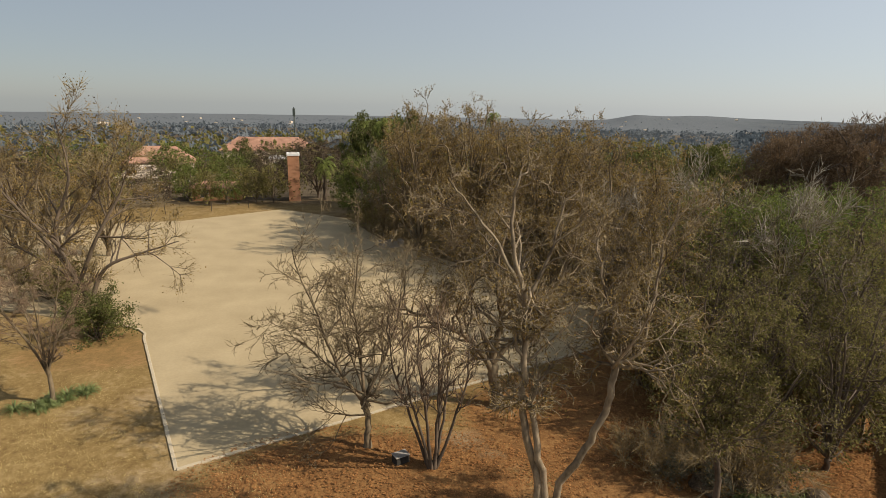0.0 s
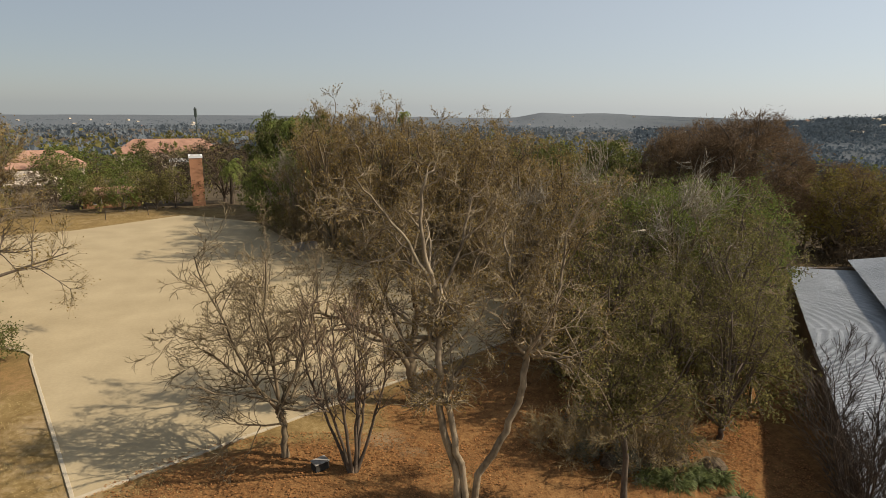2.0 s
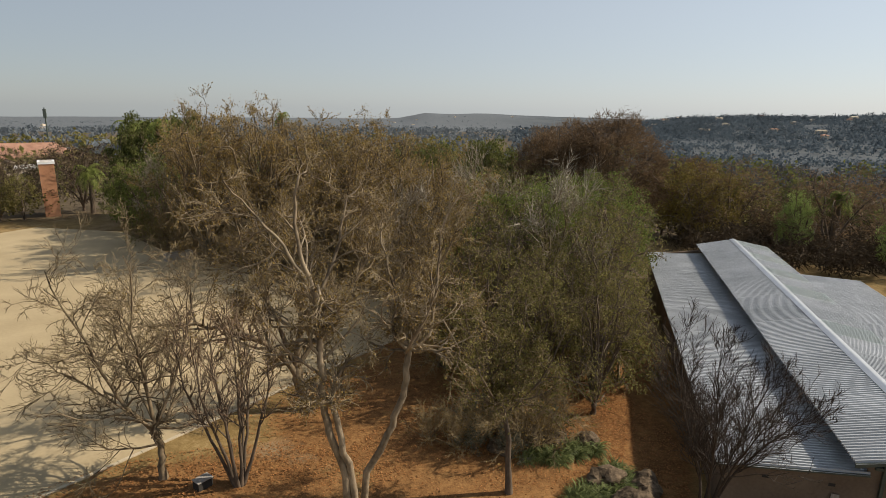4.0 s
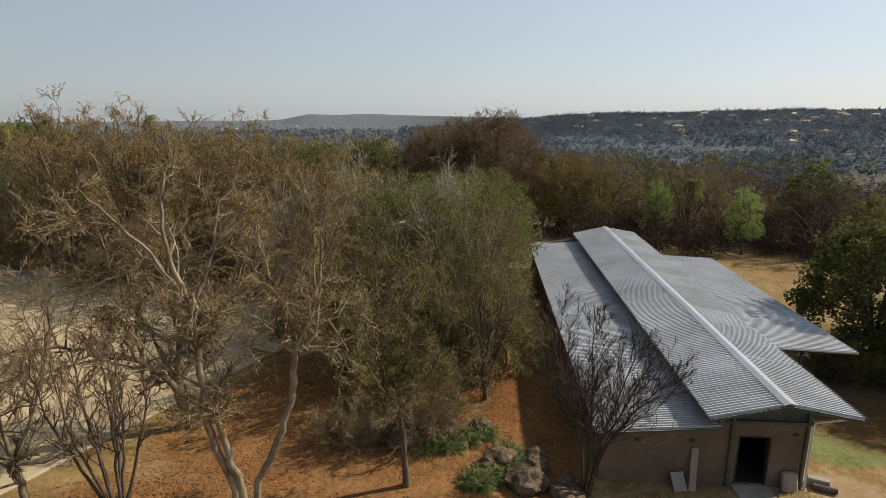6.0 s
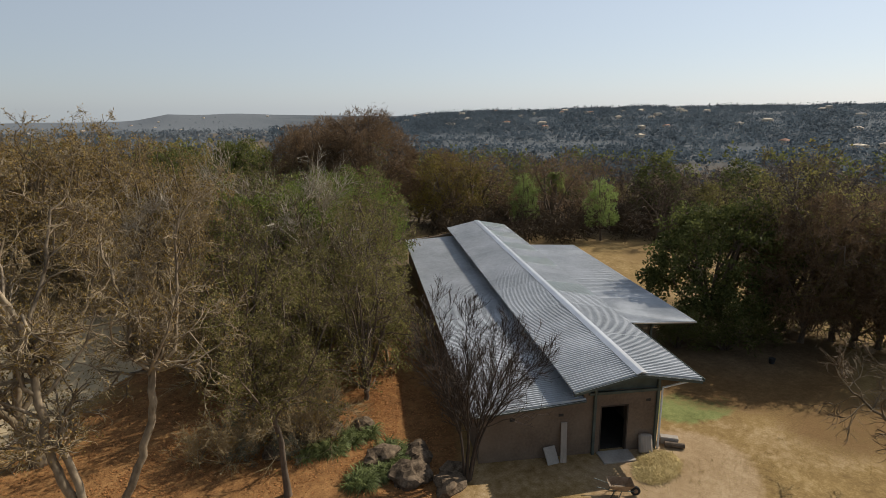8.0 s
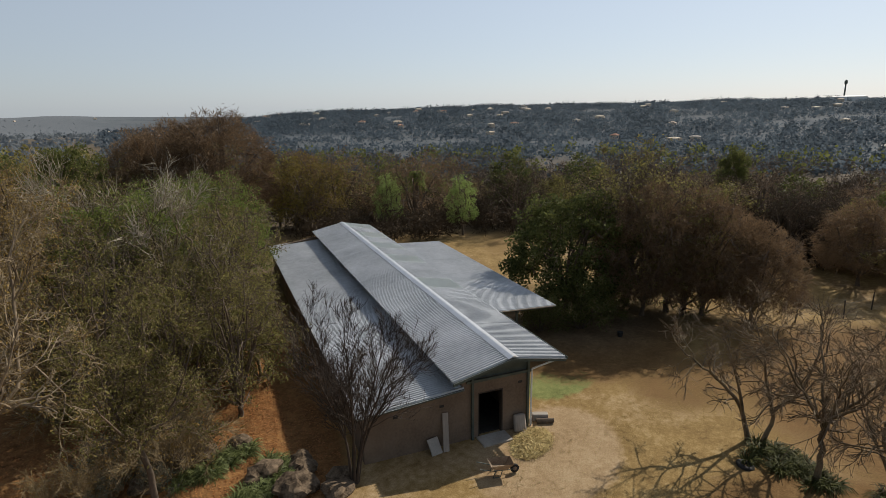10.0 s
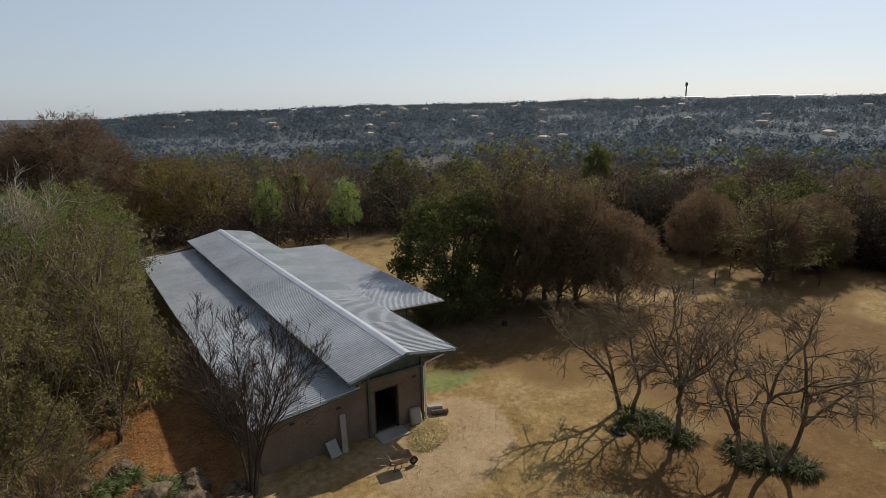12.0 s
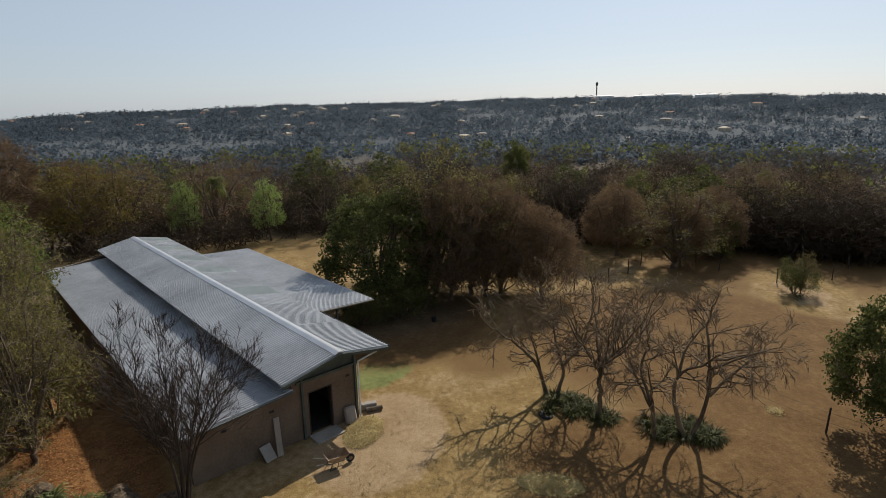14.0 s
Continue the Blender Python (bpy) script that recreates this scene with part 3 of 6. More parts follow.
def build_ground():
    angles, radii = 300, np.concatenate([np.linspace(1.5, 12, 8), 12 * 1.042 ** np.arange(1, 147)])
    a = np.arange(angles) * 2 * math.pi / angles
    x, y = radii[:, None] * np.sin(a)[None], radii[:, None] * np.cos(a)[None]
    x, y = np.append(x.ravel(), 0.0), np.append(y.ravel(), 0.0)
    r = np.hypot(x, y)
    rough = np.array([noise.noise(Vector((px * 0.35, py * 0.35, 0))) * 0.06 + noise.noise(Vector((px * 0.06, py * 0.06, 4))) * 0.12 for px, py in zip(x, y)])
    z = height(x, y) + rough * (1 - smoothstep(60, 120, r)) * smoothstep(-1, 6, near_barn(x, y)) * smoothstep(0.5, 4, off_edge(x, y))
    z = z - 0.25 * in_arena(x, y)
    k = len(radii)
    i = np.arange(k - 1)[:, None] * angles + np.arange(angles)[None]
    j = np.arange(k - 1)[:, None] * angles + (np.arange(angles)[None] + 1) % angles
    quads = np.stack([i, i + angles, j + angles, j], -1).reshape(-1, 4)
    centre = np.stack([np.full(angles, k * angles), np.arange(angles), (np.arange(angles) + 1) % angles], -1)
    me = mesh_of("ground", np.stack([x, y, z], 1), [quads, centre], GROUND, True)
    litter = np.maximum.reduce([blob(x, y, 10.6, 19.8, 8.4, 5.9, 30), blob(x, y, 15.9, 25.4, 3.9, 8.8, -37), blob(x, y, -3.0, 21.3, 7.3, 4.7), blob(x, y, -20.2, 35.0, 7.1, 4.0) * 0.45,
                                blob(x, y, 8.9, 26.9, 8.0, 6.0), blob(x, y, 19.7, 23.5, 3.3, 14.5, -37), blob(x, y, 19.4, 36.7, 13.5, 8.7)])
    green = np.maximum(blob(x, y, 28.5, 9.8, 3.0, 1.6, -20), blob(x, y, 32.1, 6.1, 2.1, 1.1) * 0.45)
    bare = np.maximum.reduce([blob(x, y, 1.6, 24.4, 2.9, 1.7, 25), blob(x, y, 21.6, 7.9, 4.7, 3.3), blob(x, y, 47.5, -19.6, 3.9, 1.9), blob(x, y, -14.3, 14.4, 4.2, 8.5, 20) * 0.6])
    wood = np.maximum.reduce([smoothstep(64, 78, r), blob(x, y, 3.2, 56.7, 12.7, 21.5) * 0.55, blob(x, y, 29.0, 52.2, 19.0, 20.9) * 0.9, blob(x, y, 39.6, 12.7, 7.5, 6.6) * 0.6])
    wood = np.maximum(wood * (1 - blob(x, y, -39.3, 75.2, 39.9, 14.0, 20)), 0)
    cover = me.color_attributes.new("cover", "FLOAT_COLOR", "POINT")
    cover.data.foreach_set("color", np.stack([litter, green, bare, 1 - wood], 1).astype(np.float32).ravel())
    # brown soil, and painted shade where the paddock trees' shadows fall
    earth = np.maximum.reduce([blob(x, y, 36.0, -9.9, 13.4, 14.3) * 0.75, blob(x, y, 57.1, -19.2, 15.4, 13.5) * 0.62, blob(x, y, 35.9, 10.9, 8.5, 7.5) * 0.8, blob(x, y, 25.1, -16.8, 7.7, 7.7), blob(x, y, 20.8, -5.6, 6.1, 8.4) * 0.85, blob(x, y, 18.2, -13.7, 7.6, 7.6), blob(x, y, 32.1, 4.1, 4.7, 3.8) * 0.6, blob(x, y, 58.9, 24.5, 8.4, 6.5) * 0.45])
    earth = np.maximum(earth - 0.7 * blob(x, y, 47.5, -19.6, 5.8, 3.4), 0)
    # red: brown soil; green and blue: haze tint of the plain and the ridge
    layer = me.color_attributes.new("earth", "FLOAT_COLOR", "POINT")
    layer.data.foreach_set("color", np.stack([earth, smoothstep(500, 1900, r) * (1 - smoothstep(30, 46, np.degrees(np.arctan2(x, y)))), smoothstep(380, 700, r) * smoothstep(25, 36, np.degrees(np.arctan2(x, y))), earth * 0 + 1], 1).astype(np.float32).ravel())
    return tagged(new("ground", me), "dry winter grass, bare earth and leaf litter on a hilltop", "ground", kind="structure")


# ---- the barn's frame: across (x) and along (y), from under its upper eave at the front wall ----
BARN_AZ = 36.9
BARN = pose(19.93, 12.15, 0, 0, 0, -BARN_AZ)


def near_barn(x, y):
    """How far a place lies outside the barn's walls."""
    c, s = math.cos(radians(BARN_AZ)), math.sin(radians(BARN_AZ))
    px, py = x - 19.93, y - 12.15
    u, w = px * c - py * s, px * s + py * c
    return np.maximum(np.maximum(-4.3 - u, u - 9.7), np.maximum(-0.8 - w, w - 34))


ground = build_ground()



def build_arena():
    top = thing("riding_arena", pose(0, 0, 0), "pale sand riding arena edged with a low kerb", "arena", kind="structure")
    bm = bmesh.new()
    fine = []
    for (x0, y0), (x1, y1) in zip(ARENA, ARENA[1:] + ARENA[:1]):
        n = max(1, int(math.hypot(x1 - x0, y1 - y0) / 2))
        fine += [(x0 + (x1 - x0) * k / n, y0 + (y1 - y0) * k / n) for k in range(n)]
    cx, cy = sum(p[0] for p in fine) / len(fine), sum(p[1] for p in fine) / len(fine)
    rings = []
    for s in (1.0, 0.8, 0.6, 0.4, 0.2):
        rings.append([bm.verts.new((cx + (px - cx) * s, cy + (py - cy) * s, 0.04 + float(height(cx + (px - cx) * s, cy + (py - cy) * s)))) for px, py in fine])
    mid = bm.verts.new((cx, cy, 0.04))
    skirt = [bm.verts.new((px, py, -0.5)) for px, py in fine]
    for a, b in [(skirt, rings[0])] + list(zip(rings, rings[1:])):
        for i in range(len(fine)):
            j = (i + 1) % len(fine)
            bm.faces.new((a[i], a[j], b[j], b[i]))
    for i in range(len(fine)):
        bm.faces.new((rings[-1][i], rings[-1][(i + 1) % len(fine)], mid))
    bmesh.ops.recalc_face_normals(bm, faces=bm.faces[:])
    part("sand_bed", bm, SAND, top, "pale raked sand")
    rng = random.Random(4)
    shared = bpy.data.meshes.new("kerb_stone")
    bm = bmesh.new()
    box(bm, -0.49, 0.49, -0.08, 0.08, -0.12, 0.03, 0.012)
    bm.to_mesh(shared)
    bm.free()
    shared.materials.append(KERB)
    for a, b in ((14, 0), (0, 1), (1, 2), (2, 3), (3, 4)):
        (x0, y0), (x1, y1) = ARENA[a % len(ARENA)], ARENA[b]
        size = math.hypot(x1 - x0, y1 - y0)
        count = max(1, round(size))
        for k in range(count):
            s = (k + 0.5) / count
            ob = new("kerb_stone", shared)
            ob.parent = top
            ob.matrix_basis = pose(x0 + (x1 - x0) * s, y0 + (y1 - y0) * s, 0.045 + rng.uniform(-0.015, 0.012), rng.uniform(-2, 2), rng.uniform(-1, 1),
                                   math.degrees(math.atan2(y1 - y0, x1 - x0)) + rng.uniform(-0.8, 0.8)) @ Matrix.Diagonal((size / count, 1, 1, 1))
    return top


build_arena()


# ---- the barn ----
def corrugated(x0, z0, x1, z1, y0, y1, wave=0.18, deep=0.09):
    """A corrugated sheet: its ribs run down the slope and repeat along y."""
    k = max(1, int(round((y1 - y0) / wave)))
    w = (y1 - y0) / k
    ys = np.append((y0 + (np.arange(k)[:, None] + (0.0, 0.42, 0.56, 0.86)) * w).ravel(), y1)
    h = np.append(np.tile((-0.5, -0.5, 0.5, 0.5), k) * deep, -0.5 * deep)
    n = 4 * k
    nx, nz = -(z1 - z0), (x1 - x0)
    size = math.hypot(nx, nz)
    nx, nz = nx / size, nz / size
    if nz < 0:
        nx, nz = -nx, -nz
    rows = []
    for off in (0.0, -0.004):
        for px, pz in ((x0, z0), (x1, z1)):
            rows.append(np.stack([px + nx * (h + off), ys, pz + nz * (h + off)], 1))
    m = n + 1
    i = np.arange(n)
    faces = [np.stack([a * m + i, a * m + i + 1, b * m + i + 1, b * m + i], 1) for a, b in ((0, 1), (3, 2), (2, 0), (1, 3))]
    faces += [np.array([[0, m, 3 * m, 2 * m], [n, 2 * m + n, 3 * m + n, m + n]])]
    return np.concatenate(rows), faces


def sheet(parent, x0, z0, x1, z1, y0, y1, material=None, name="roof_sheet", label=""):
    v, f = corrugated(x0, z0, x1, z1, y0, y1)
    ob = new(name, mesh_of(name, v, f, material or STEEL))
    ob.parent = parent
    return tagged(ob, label)


def build_barn():
    top = thing("stable_barn", BARN, "long brown plastered stable with corrugated galvanised roofs", "barn")
    # eaves and ridge, across and up
    le, ridge, re, ce = (-0.03, 3.42), (2.90, 4.08), (5.74, 3.57), (9.76, 3.31)
    low, lin = (-4.24, 2.36), (0.75, 2.74)
    y0, y1, yc0, yc1, end, step = -0.75, 33.8, 6.3, 25.1, 33.3, 0.762
    roof = new("upper_roof")
    roof.parent = top
    count = int(round((y1 - y0) / (3 * step)))
    for k in range(count):
        a, b = y0 + (y1 - y0) * k / count, y0 + (y1 - y0) * (k + 1) / count
        lift = 0.006 * (k % 2)
        sheet(roof, *(le[0], le[1] + lift), *(ridge[0] - 0.02, ridge[1] - 0.01 + lift), a, b + 0.04)
        clear = k in (5, 8, 10, 12, 14)
        sheet(roof, *(ridge[0] + 0.02, ridge[1] - 0.01 + lift), *(re[0], re[1] + lift), a, b + 0.04, SKYLIGHT if clear else None,
              "skylight_sheet" if clear else "roof_sheet", "milky translucent roof sheet" if clear else "")
    cap = prism([(ridge[0] - 0.26, ridge[1] - 0.02), (ridge[0] - 0.25, ridge[1] + 0.0), (ridge[0] - 0.03, ridge[1] + 0.085), (ridge[0] + 0.03, ridge[1] + 0.085),
                 (ridge[0] + 0.25, ridge[1] + 0.02), (ridge[0] + 0.26, ridge[1] - 0.0), (ridge[0], ridge[1] + 0.05)], y0 - 0.03, y1 + 0.03)
    part("ridge_cap", cap, FLASHING, top, "bright folded steel ridge cap")
    lower = new("lower_roof")
    lower.parent = top
    for k in range(count):
        a, b = y0 + 0.55 + (y1 - y0 - 0.55) * k / count, y0 + 0.55 + (y1 - y0 - 0.55) * (k + 1) / count
        sheet(lower, *(low[0], low[1] + 0.006 * (k % 2)), *(lin[0], lin[1] + 0.006 * (k % 2)), a, b + 0.04)
    canopy = new("canopy_roof")
    canopy.parent = top
    for k in range(9):
        a, b = yc0 + (yc1 - yc0) * k / 9, yc0 + (yc1 - yc0) * (k + 1) / 9
        sheet(canopy, re[0] - 0.15, re[1] - 0.07 + 0.006 * (k % 2), ce[0], ce[1] + 0.006 * (k % 2), a, b + 0.04)
    # front wall with a doorway, in pieces that butt
    t = 0.22
    def lower_z(x):
        return low[1] + (lin[1] - low[1]) * (x - low[0]) / (lin[0] - low[0]) - 0.05
    def upper_z(x):
        return (le[1] + (ridge[1] - le[1]) * (x - le[0]) / (ridge[0] - le[0]) if x < ridge[0] else ridge[1] + (re[1] - ridge[1]) * (x - ridge[0]) / (re[0] - ridge[0])) - 0.09
    xl, xr, d0, d1, dh = -3.95, 4.10, 1.50, 2.80, 2.28
    for name, prof in (("front_wall", [(xl, -0.2), (0.7, -0.2), (0.7, lower_z(0.7)), (xl, lower_z(xl))]),
                       ("front_wall", [(0.7, -0.2), (d0, -0.2), (d0, 3.0), (0.7, 3.0)]),
                       ("front_wall", [(d1, -0.2), (xr, -0.2), (xr, 3.0), (d1, 3.0)]),
                       ("lintel_wall", [(d0, dh), (d1, dh), (d1, 3.0), (d0, 3.0)])):
        part(name, prism(prof, 0, t), PLASTER, top)
    part("gable_cladding", prism([(0.75, 3.0), (xr, 3.0), (xr, upper_z(xr)), (ridge[0], upper_z(ridge[0])), (0.75, upper_z(0.75))], 0.02, 0.08), GREEN_STEEL, top, "dark gable infill under the roof")
    part("side_wall", prism([(xl, -0.2), (xl + t, -0.2), (xl + t, lower_z(xl + t)), (xl, lower_z(xl))], t, end), PLASTER, top)
    part("side_wall", prism([(xr - t, -0.2), (xr, -0.2), (xr, 3.3), (xr - t, 3.3)], t, end), PLASTER, top)
    part("back_wall", prism([(xl, -0.2), (xr, -0.2), (xr, 3.1), (0.7, 3.1), (xl, lower_z(xl))], end, end + 0.2), PLASTER, top)
    part("stable_floor", boxes((xl + t, xr - t, t, end, -0.1, 0.05)), DARK_INSIDE, top)
    part("inner_wall", boxes((xl + t, xr - t, 4.0, 4.15, 0.05, 2.4)), DARK_INSIDE, top)
    # clerestory uprights between the two roofs
    for k in range(13):
        y = 0.3 + k * 2.7
        part("clerestory_post", boxes((0.66, 0.76, y, y + 0.1, 2.6, upper_z(0.7))), GREEN_STEEL, top)
    # steelwork at the front: rafters, barge boards, columns, gutter and downpipe
    def beam(name, a, b, w, d, y, label=""):
        part(name, prism([(a[0], a[1]), (b[0], b[1]), (b[0], b[1] - d), (a[0], a[1] - d)], y, y + w), GREEN_STEEL, top, label)
    beam("barge_board", (le[0], le[1] - 0.03), (ridge[0], ridge[1] - 0.03), 0.04, 0.16, y0 + 0.02)
    beam("barge_board", (ridge[0], ridge[1] - 0.03), (re[0], re[1] - 0.03), 0.04, 0.16, y0 + 0.02)
    beam("barge_board", (low[0], low[1] - 0.03), (lin[0], lin[1] - 0.03), 0.04, 0.10, y0 + 0.58)
    for y in (-0.62, -0.1):
        beam("rafter", (le[0] + 0.1, le[1] - 0.06), (ridge[0], ridge[1] - 0.06), 0.07, 0.13, y)
        beam("rafter", (ridge[0], ridge[1] - 0.06), (re[0] - 0.1, re[1] - 0.06), 0.07, 0.13, y)
    part("tie_beam", boxes((0.9, 4.3, -0.12, -0.02, 2.88, 3.0)), GREEN_STEEL, top)
    for x in (1.13, 4.04):
        part("column", boxes((x, x + 0.12, -0.14, -0.02, -0.2, upper_z(x) - 0.06), bevel=0.01), GREEN_STEEL, top, "dark green steel column")
    bm = bmesh.new()
    rod(bm, (4.28, -0.1, 0.0), (4.28, -0.1, 3.0), 0.045)
    rod(bm, (4.28, -0.1, 3.0), (5.5, -0.4, 3.4), 0.045)
    part("downpipe", bm, WHITE_PAINT, top, "pale rainwater pipe")
    for x, z, dz in ((re[0] + 0.02, re[1] - 0.02, 0.12),):
        part("gutter", prism([(x, z), (x + 0.02, z), (x + 0.03, z - dz + 0.02), (x + 0.11, z - dz + 0.02), (x + 0.12, z), (x + 0.14, z), (x + 0.13, z - dz), (x + 0.02, z - dz)], y0 + 0.1, yc0 - 0.1), GREEN_STEEL, top)
    # door frame and a half-open leaf
    part("door_frame", boxes((d0, d0 + 0.06, -0.01, t + 0.01, 0, dh), (d1 - 0.06, d1, -0.01, t + 0.01, 0, dh), (d0 + 0.06, d1 - 0.06, -0.01, t + 0.01, dh - 0.06, dh)), DARK_WOOD, top, "dark timber door frame")
    leaf = part("door", boxes((0, 0.045, 0, 0.9, 0.05, dh - 0.08), bevel=0.006), DARK_WOOD, top, "dark timber door leaf swung inwards")
    leaf.matrix_basis = pose(d0 + 0.08, t + 0.02, 0, 0, 0, -12)
    # air bricks
    for x, z in ((-0.42, 1.95), (3.6, 2.35), (-2.6, 1.9)):
        part("air_vent", boxes((x, x + 0.22, -0.012, 0.05, z, z + 0.12)), DARK_INSIDE, top)
    # canopy posts and edge beam
    for y in (6.5, 12.6, 18.7, 24.9):
        part("canopy_post", boxes((ce[0] - 2.6, ce[0] - 2.48, y, y + 0.12, -0.2, ce[1] - 0.06), bevel=0.01), GREEN_STEEL, top)
        beam("canopy_rafter", (re[0] - 0.1, re[1] - 0.12), (ce[0] - 0.05, ce[1] - 0.06), 0.08, 0.14, y)
    part("canopy_beam", boxes((ce[0] - 2.6, ce[0] - 2.5, 6.35, 25.1, ce[1] - 0.16, ce[1] - 0.05)), GREEN_STEEL, top)
    part("canopy_edge", prism([(ce[0], ce[1] + 0.03), (ce[0] + 0.03, ce[1] + 0.02), (ce[0] + 0.03, ce[1] - 0.06), (ce[0], ce[1] - 0.05)], yc0, yc1 + 0.05), FLASHING, top)
    part("canopy_edge", prism([(re[0], re[1] - 0.05), (ce[0], ce[1] + 0.03), (ce[0], ce[1] - 0.04), (re[0], re[1] - 0.12)], yc0 - 0.06, yc0 - 0.02), FLASHING, top)
    part("door_step", boxes((d0 - 0.1, d1 + 0.1, -0.9, -0.01, -0.1, 0.07), bevel=0.015), CONCRETE, top, "dusty concrete step")
    return top


build_barn()


# ---- houses ----
HOUSE_YARDS = [(-60, 138, 9), (-53, 115, 8), (-57, 226, 14), (-35, 152, 8), (-27, 92, 5), (-33, 94, 5), (-80, 190, 12)]


def house(name, x, y, turn, wide, deep, tall, roof, label, wall=None, roof_mat=None, group="", windows=True):
    """A plain house. roof: its rise; 0 makes a flat roof behind a parapet."""
    top = thing(name, pose(x, y, float(height(x, y)) - 0.3, 0, 0, turn), label, "house", group)
    wall, roof_mat = wall or CREAM_WALL, roof_mat or TERRACOTTA
    part("wall", boxes((-wide / 2, wide / 2, -deep / 2, deep / 2, 0, tall)), wall, top)
    if roof > 0:
        o, r0 = 0.5, min(wide, deep) * 0.42
        bm = bmesh.new()
        lo = [bm.verts.new((sx * (wide / 2 + o), sy * (deep / 2 + o), tall - 0.1)) for sx, sy in ((-1, -1), (1, -1), (1, 1), (-1, 1))]
        up = [bm.verts.new((sx * (wide / 2 + o), sy * (deep / 2 + o), tall + 0.06)) for sx, sy in ((-1, -1), (1, -1), (1, 1), (-1, 1))]
        a, b = bm.verts.new((-wide / 2 + r0, 0, tall + roof)), bm.verts.new((wide / 2 - r0, 0, tall + roof))
        bm.faces.new(lo[::-1])
        for i in range(4):
            bm.faces.new((lo[i], lo[(i + 1) % 4], up[(i + 1) % 4], up[i]))
        for f in ((up[0], up[1], b, a), (up[1], up[2], b), (up[2], up[3], a, b), (up[3], up[0], a)):
            bm.faces.new(f)
        part("roof", bm, roof_mat, top)
    else:
        part("parapet", boxes((-wide / 2 - 0.1, wide / 2 + 0.1, -deep / 2 - 0.1, -deep / 2 + 0.2, tall, tall + 0.35), (-wide / 2 - 0.1, wide / 2 + 0.1, deep / 2 - 0.2, deep / 2 + 0.1, tall, tall + 0.35),
                              (-wide / 2 - 0.1, -wide / 2 + 0.2, -deep / 2 + 0.2, deep / 2 - 0.2, tall, tall + 0.35), (wide / 2 - 0.2, wide / 2 + 0.1, -deep / 2 + 0.2, deep / 2 - 0.2, tall, tall + 0.35)), WHITE_PAINT, top, "pale coping")
    if windows:
        for k in range(max(1, int(wide / 3.2))):
            for z in range(max(1, int(tall / 2.8))):
                cx = -wide / 2 + (k + 0.5) * wide / max(1, int(wide / 3.2))
                w = part("window", boxes((cx - 0.6, cx + 0.6, -deep / 2 - 0.05, -deep / 2 + 0.05, 0.9 + z * 2.7, 2.1 + z * 2.7)), WHITE_PAINT, top)
                part("pane", boxes((cx - 0.53, cx + 0.53, -deep / 2 - 0.07, -deep / 2 - 0.03, 0.97 + z * 2.7, 2.03 + z * 2.7)), GLASS_DARK, w)
    return top


house("house", -60, 138, 20, 14, 9, 5.4, 3.4, "terracotta-roofed house among garden trees")
house("house", -53, 115, 8, 9, 7, 3.0, 2.0, "low house with a grey-pink tiled roof", roof_mat=CREAM_WALL)
house("house", -57, 226, 12, 34, 14, 7.5, 4.5, "long house with wide terracotta roofs")
house("house", -35, 152, 10, 7, 6, 5.6, 0, "flat-roofed pale house with a dark recess", wall=CREAM_WALL)
house("house", -20.9, 96, 12, 1.8, 3.0, 7.6, 0, "tall narrow clay-plastered tower beside a house", wall=CLAY_WALL, windows=False)
house("garden_building", -33.5, 97, 12, 7.5, 4, 2.4, 0.9, "low clay-plastered garden building under trees", wall=CLAY_WALL)
house("house", -80, 190, 15, 18, 10, 4, 3.4, "terracotta-roofed house seen over the trees")


FAR_YARDS = []


def far_houses(seed, count, az0, az1, r0, r1, group):
    rng = random.Random(seed)
    for k in range(count):
        a, r = radians(rng.uniform(az0, az1)), math.sqrt(rng.uniform(r0 * r0, r1 * r1))
        white = rng.random() < 0.6
        FAR_YARDS.append(((r - 14) * math.sin(a), (r - 14) * math.cos(a), 17))
        house("far_house", r * math.sin(a), r * math.cos(a), rng.uniform(-60, 60) - math.degrees(a), rng.uniform(9, 18), rng.uniform(7, 10), rng.uniform(3.5, 6.5), rng.uniform(1.2, 2.4),
              "pale far-off house among the trees" if white else "tile-roofed far-off house among the trees", CREAM_WALL, CONCRETE if white and rng.random() < 0.6 else CREAM_WALL if rng.random() < 0.8 else TERRACOTTA, group, False)


far_houses(1, 46, 32, 68, 800, 1650, "houses on the ridge")
far_houses(2, 26, 68, 122, 700, 1650, "houses on the ridge")
far_houses(3, 46, -40, 40, 900, 3600, "houses on the plain")
for a, r, w in ((97.5, 1690, 60), (99.8, 1690, 46), (102.6, 1690, 54), (93.5, 1600, 70)):
    FAR_YARDS.append(((r - 40) * math.sin(radians(a)), (r - 40) * math.cos(radians(a)), 52))
    house("warehouse", r * math.sin(radians(a)), r * math.cos(radians(a)), -a, w, 20, 9, 2, "long white warehouse roof on the far ridge", WHITE_PAINT, WHITE_PAINT, "warehouses", False)


def mast(name, az_, r, tall, wide, label):
    x, y = r * math.sin(radians(az_)), r * math.cos(radians(az_))
    top = thing(name, pose(x, y, float(height(x, y)) - 0.5), label, "mast")
    bm = bmesh.new()
    rod(bm, (0, 0, 0), (0, 0, tall), wide, wide * 0.6, 8)
    part("pole", bm, GREEN_STEEL, top)
    part("head", boxes((-wide * 1.5, wide * 1.5, -wide * 1.5, wide * 1.5, tall * 0.8, tall * 0.97)), GREEN_STEEL, top)


mast("radio_mast", -11.75, 330, 24, 0.4, "dark radio mast over the suburb")
mast("water_tower", 93.2, 1640, 46, 2.0, "slim water tower on the far ridge")


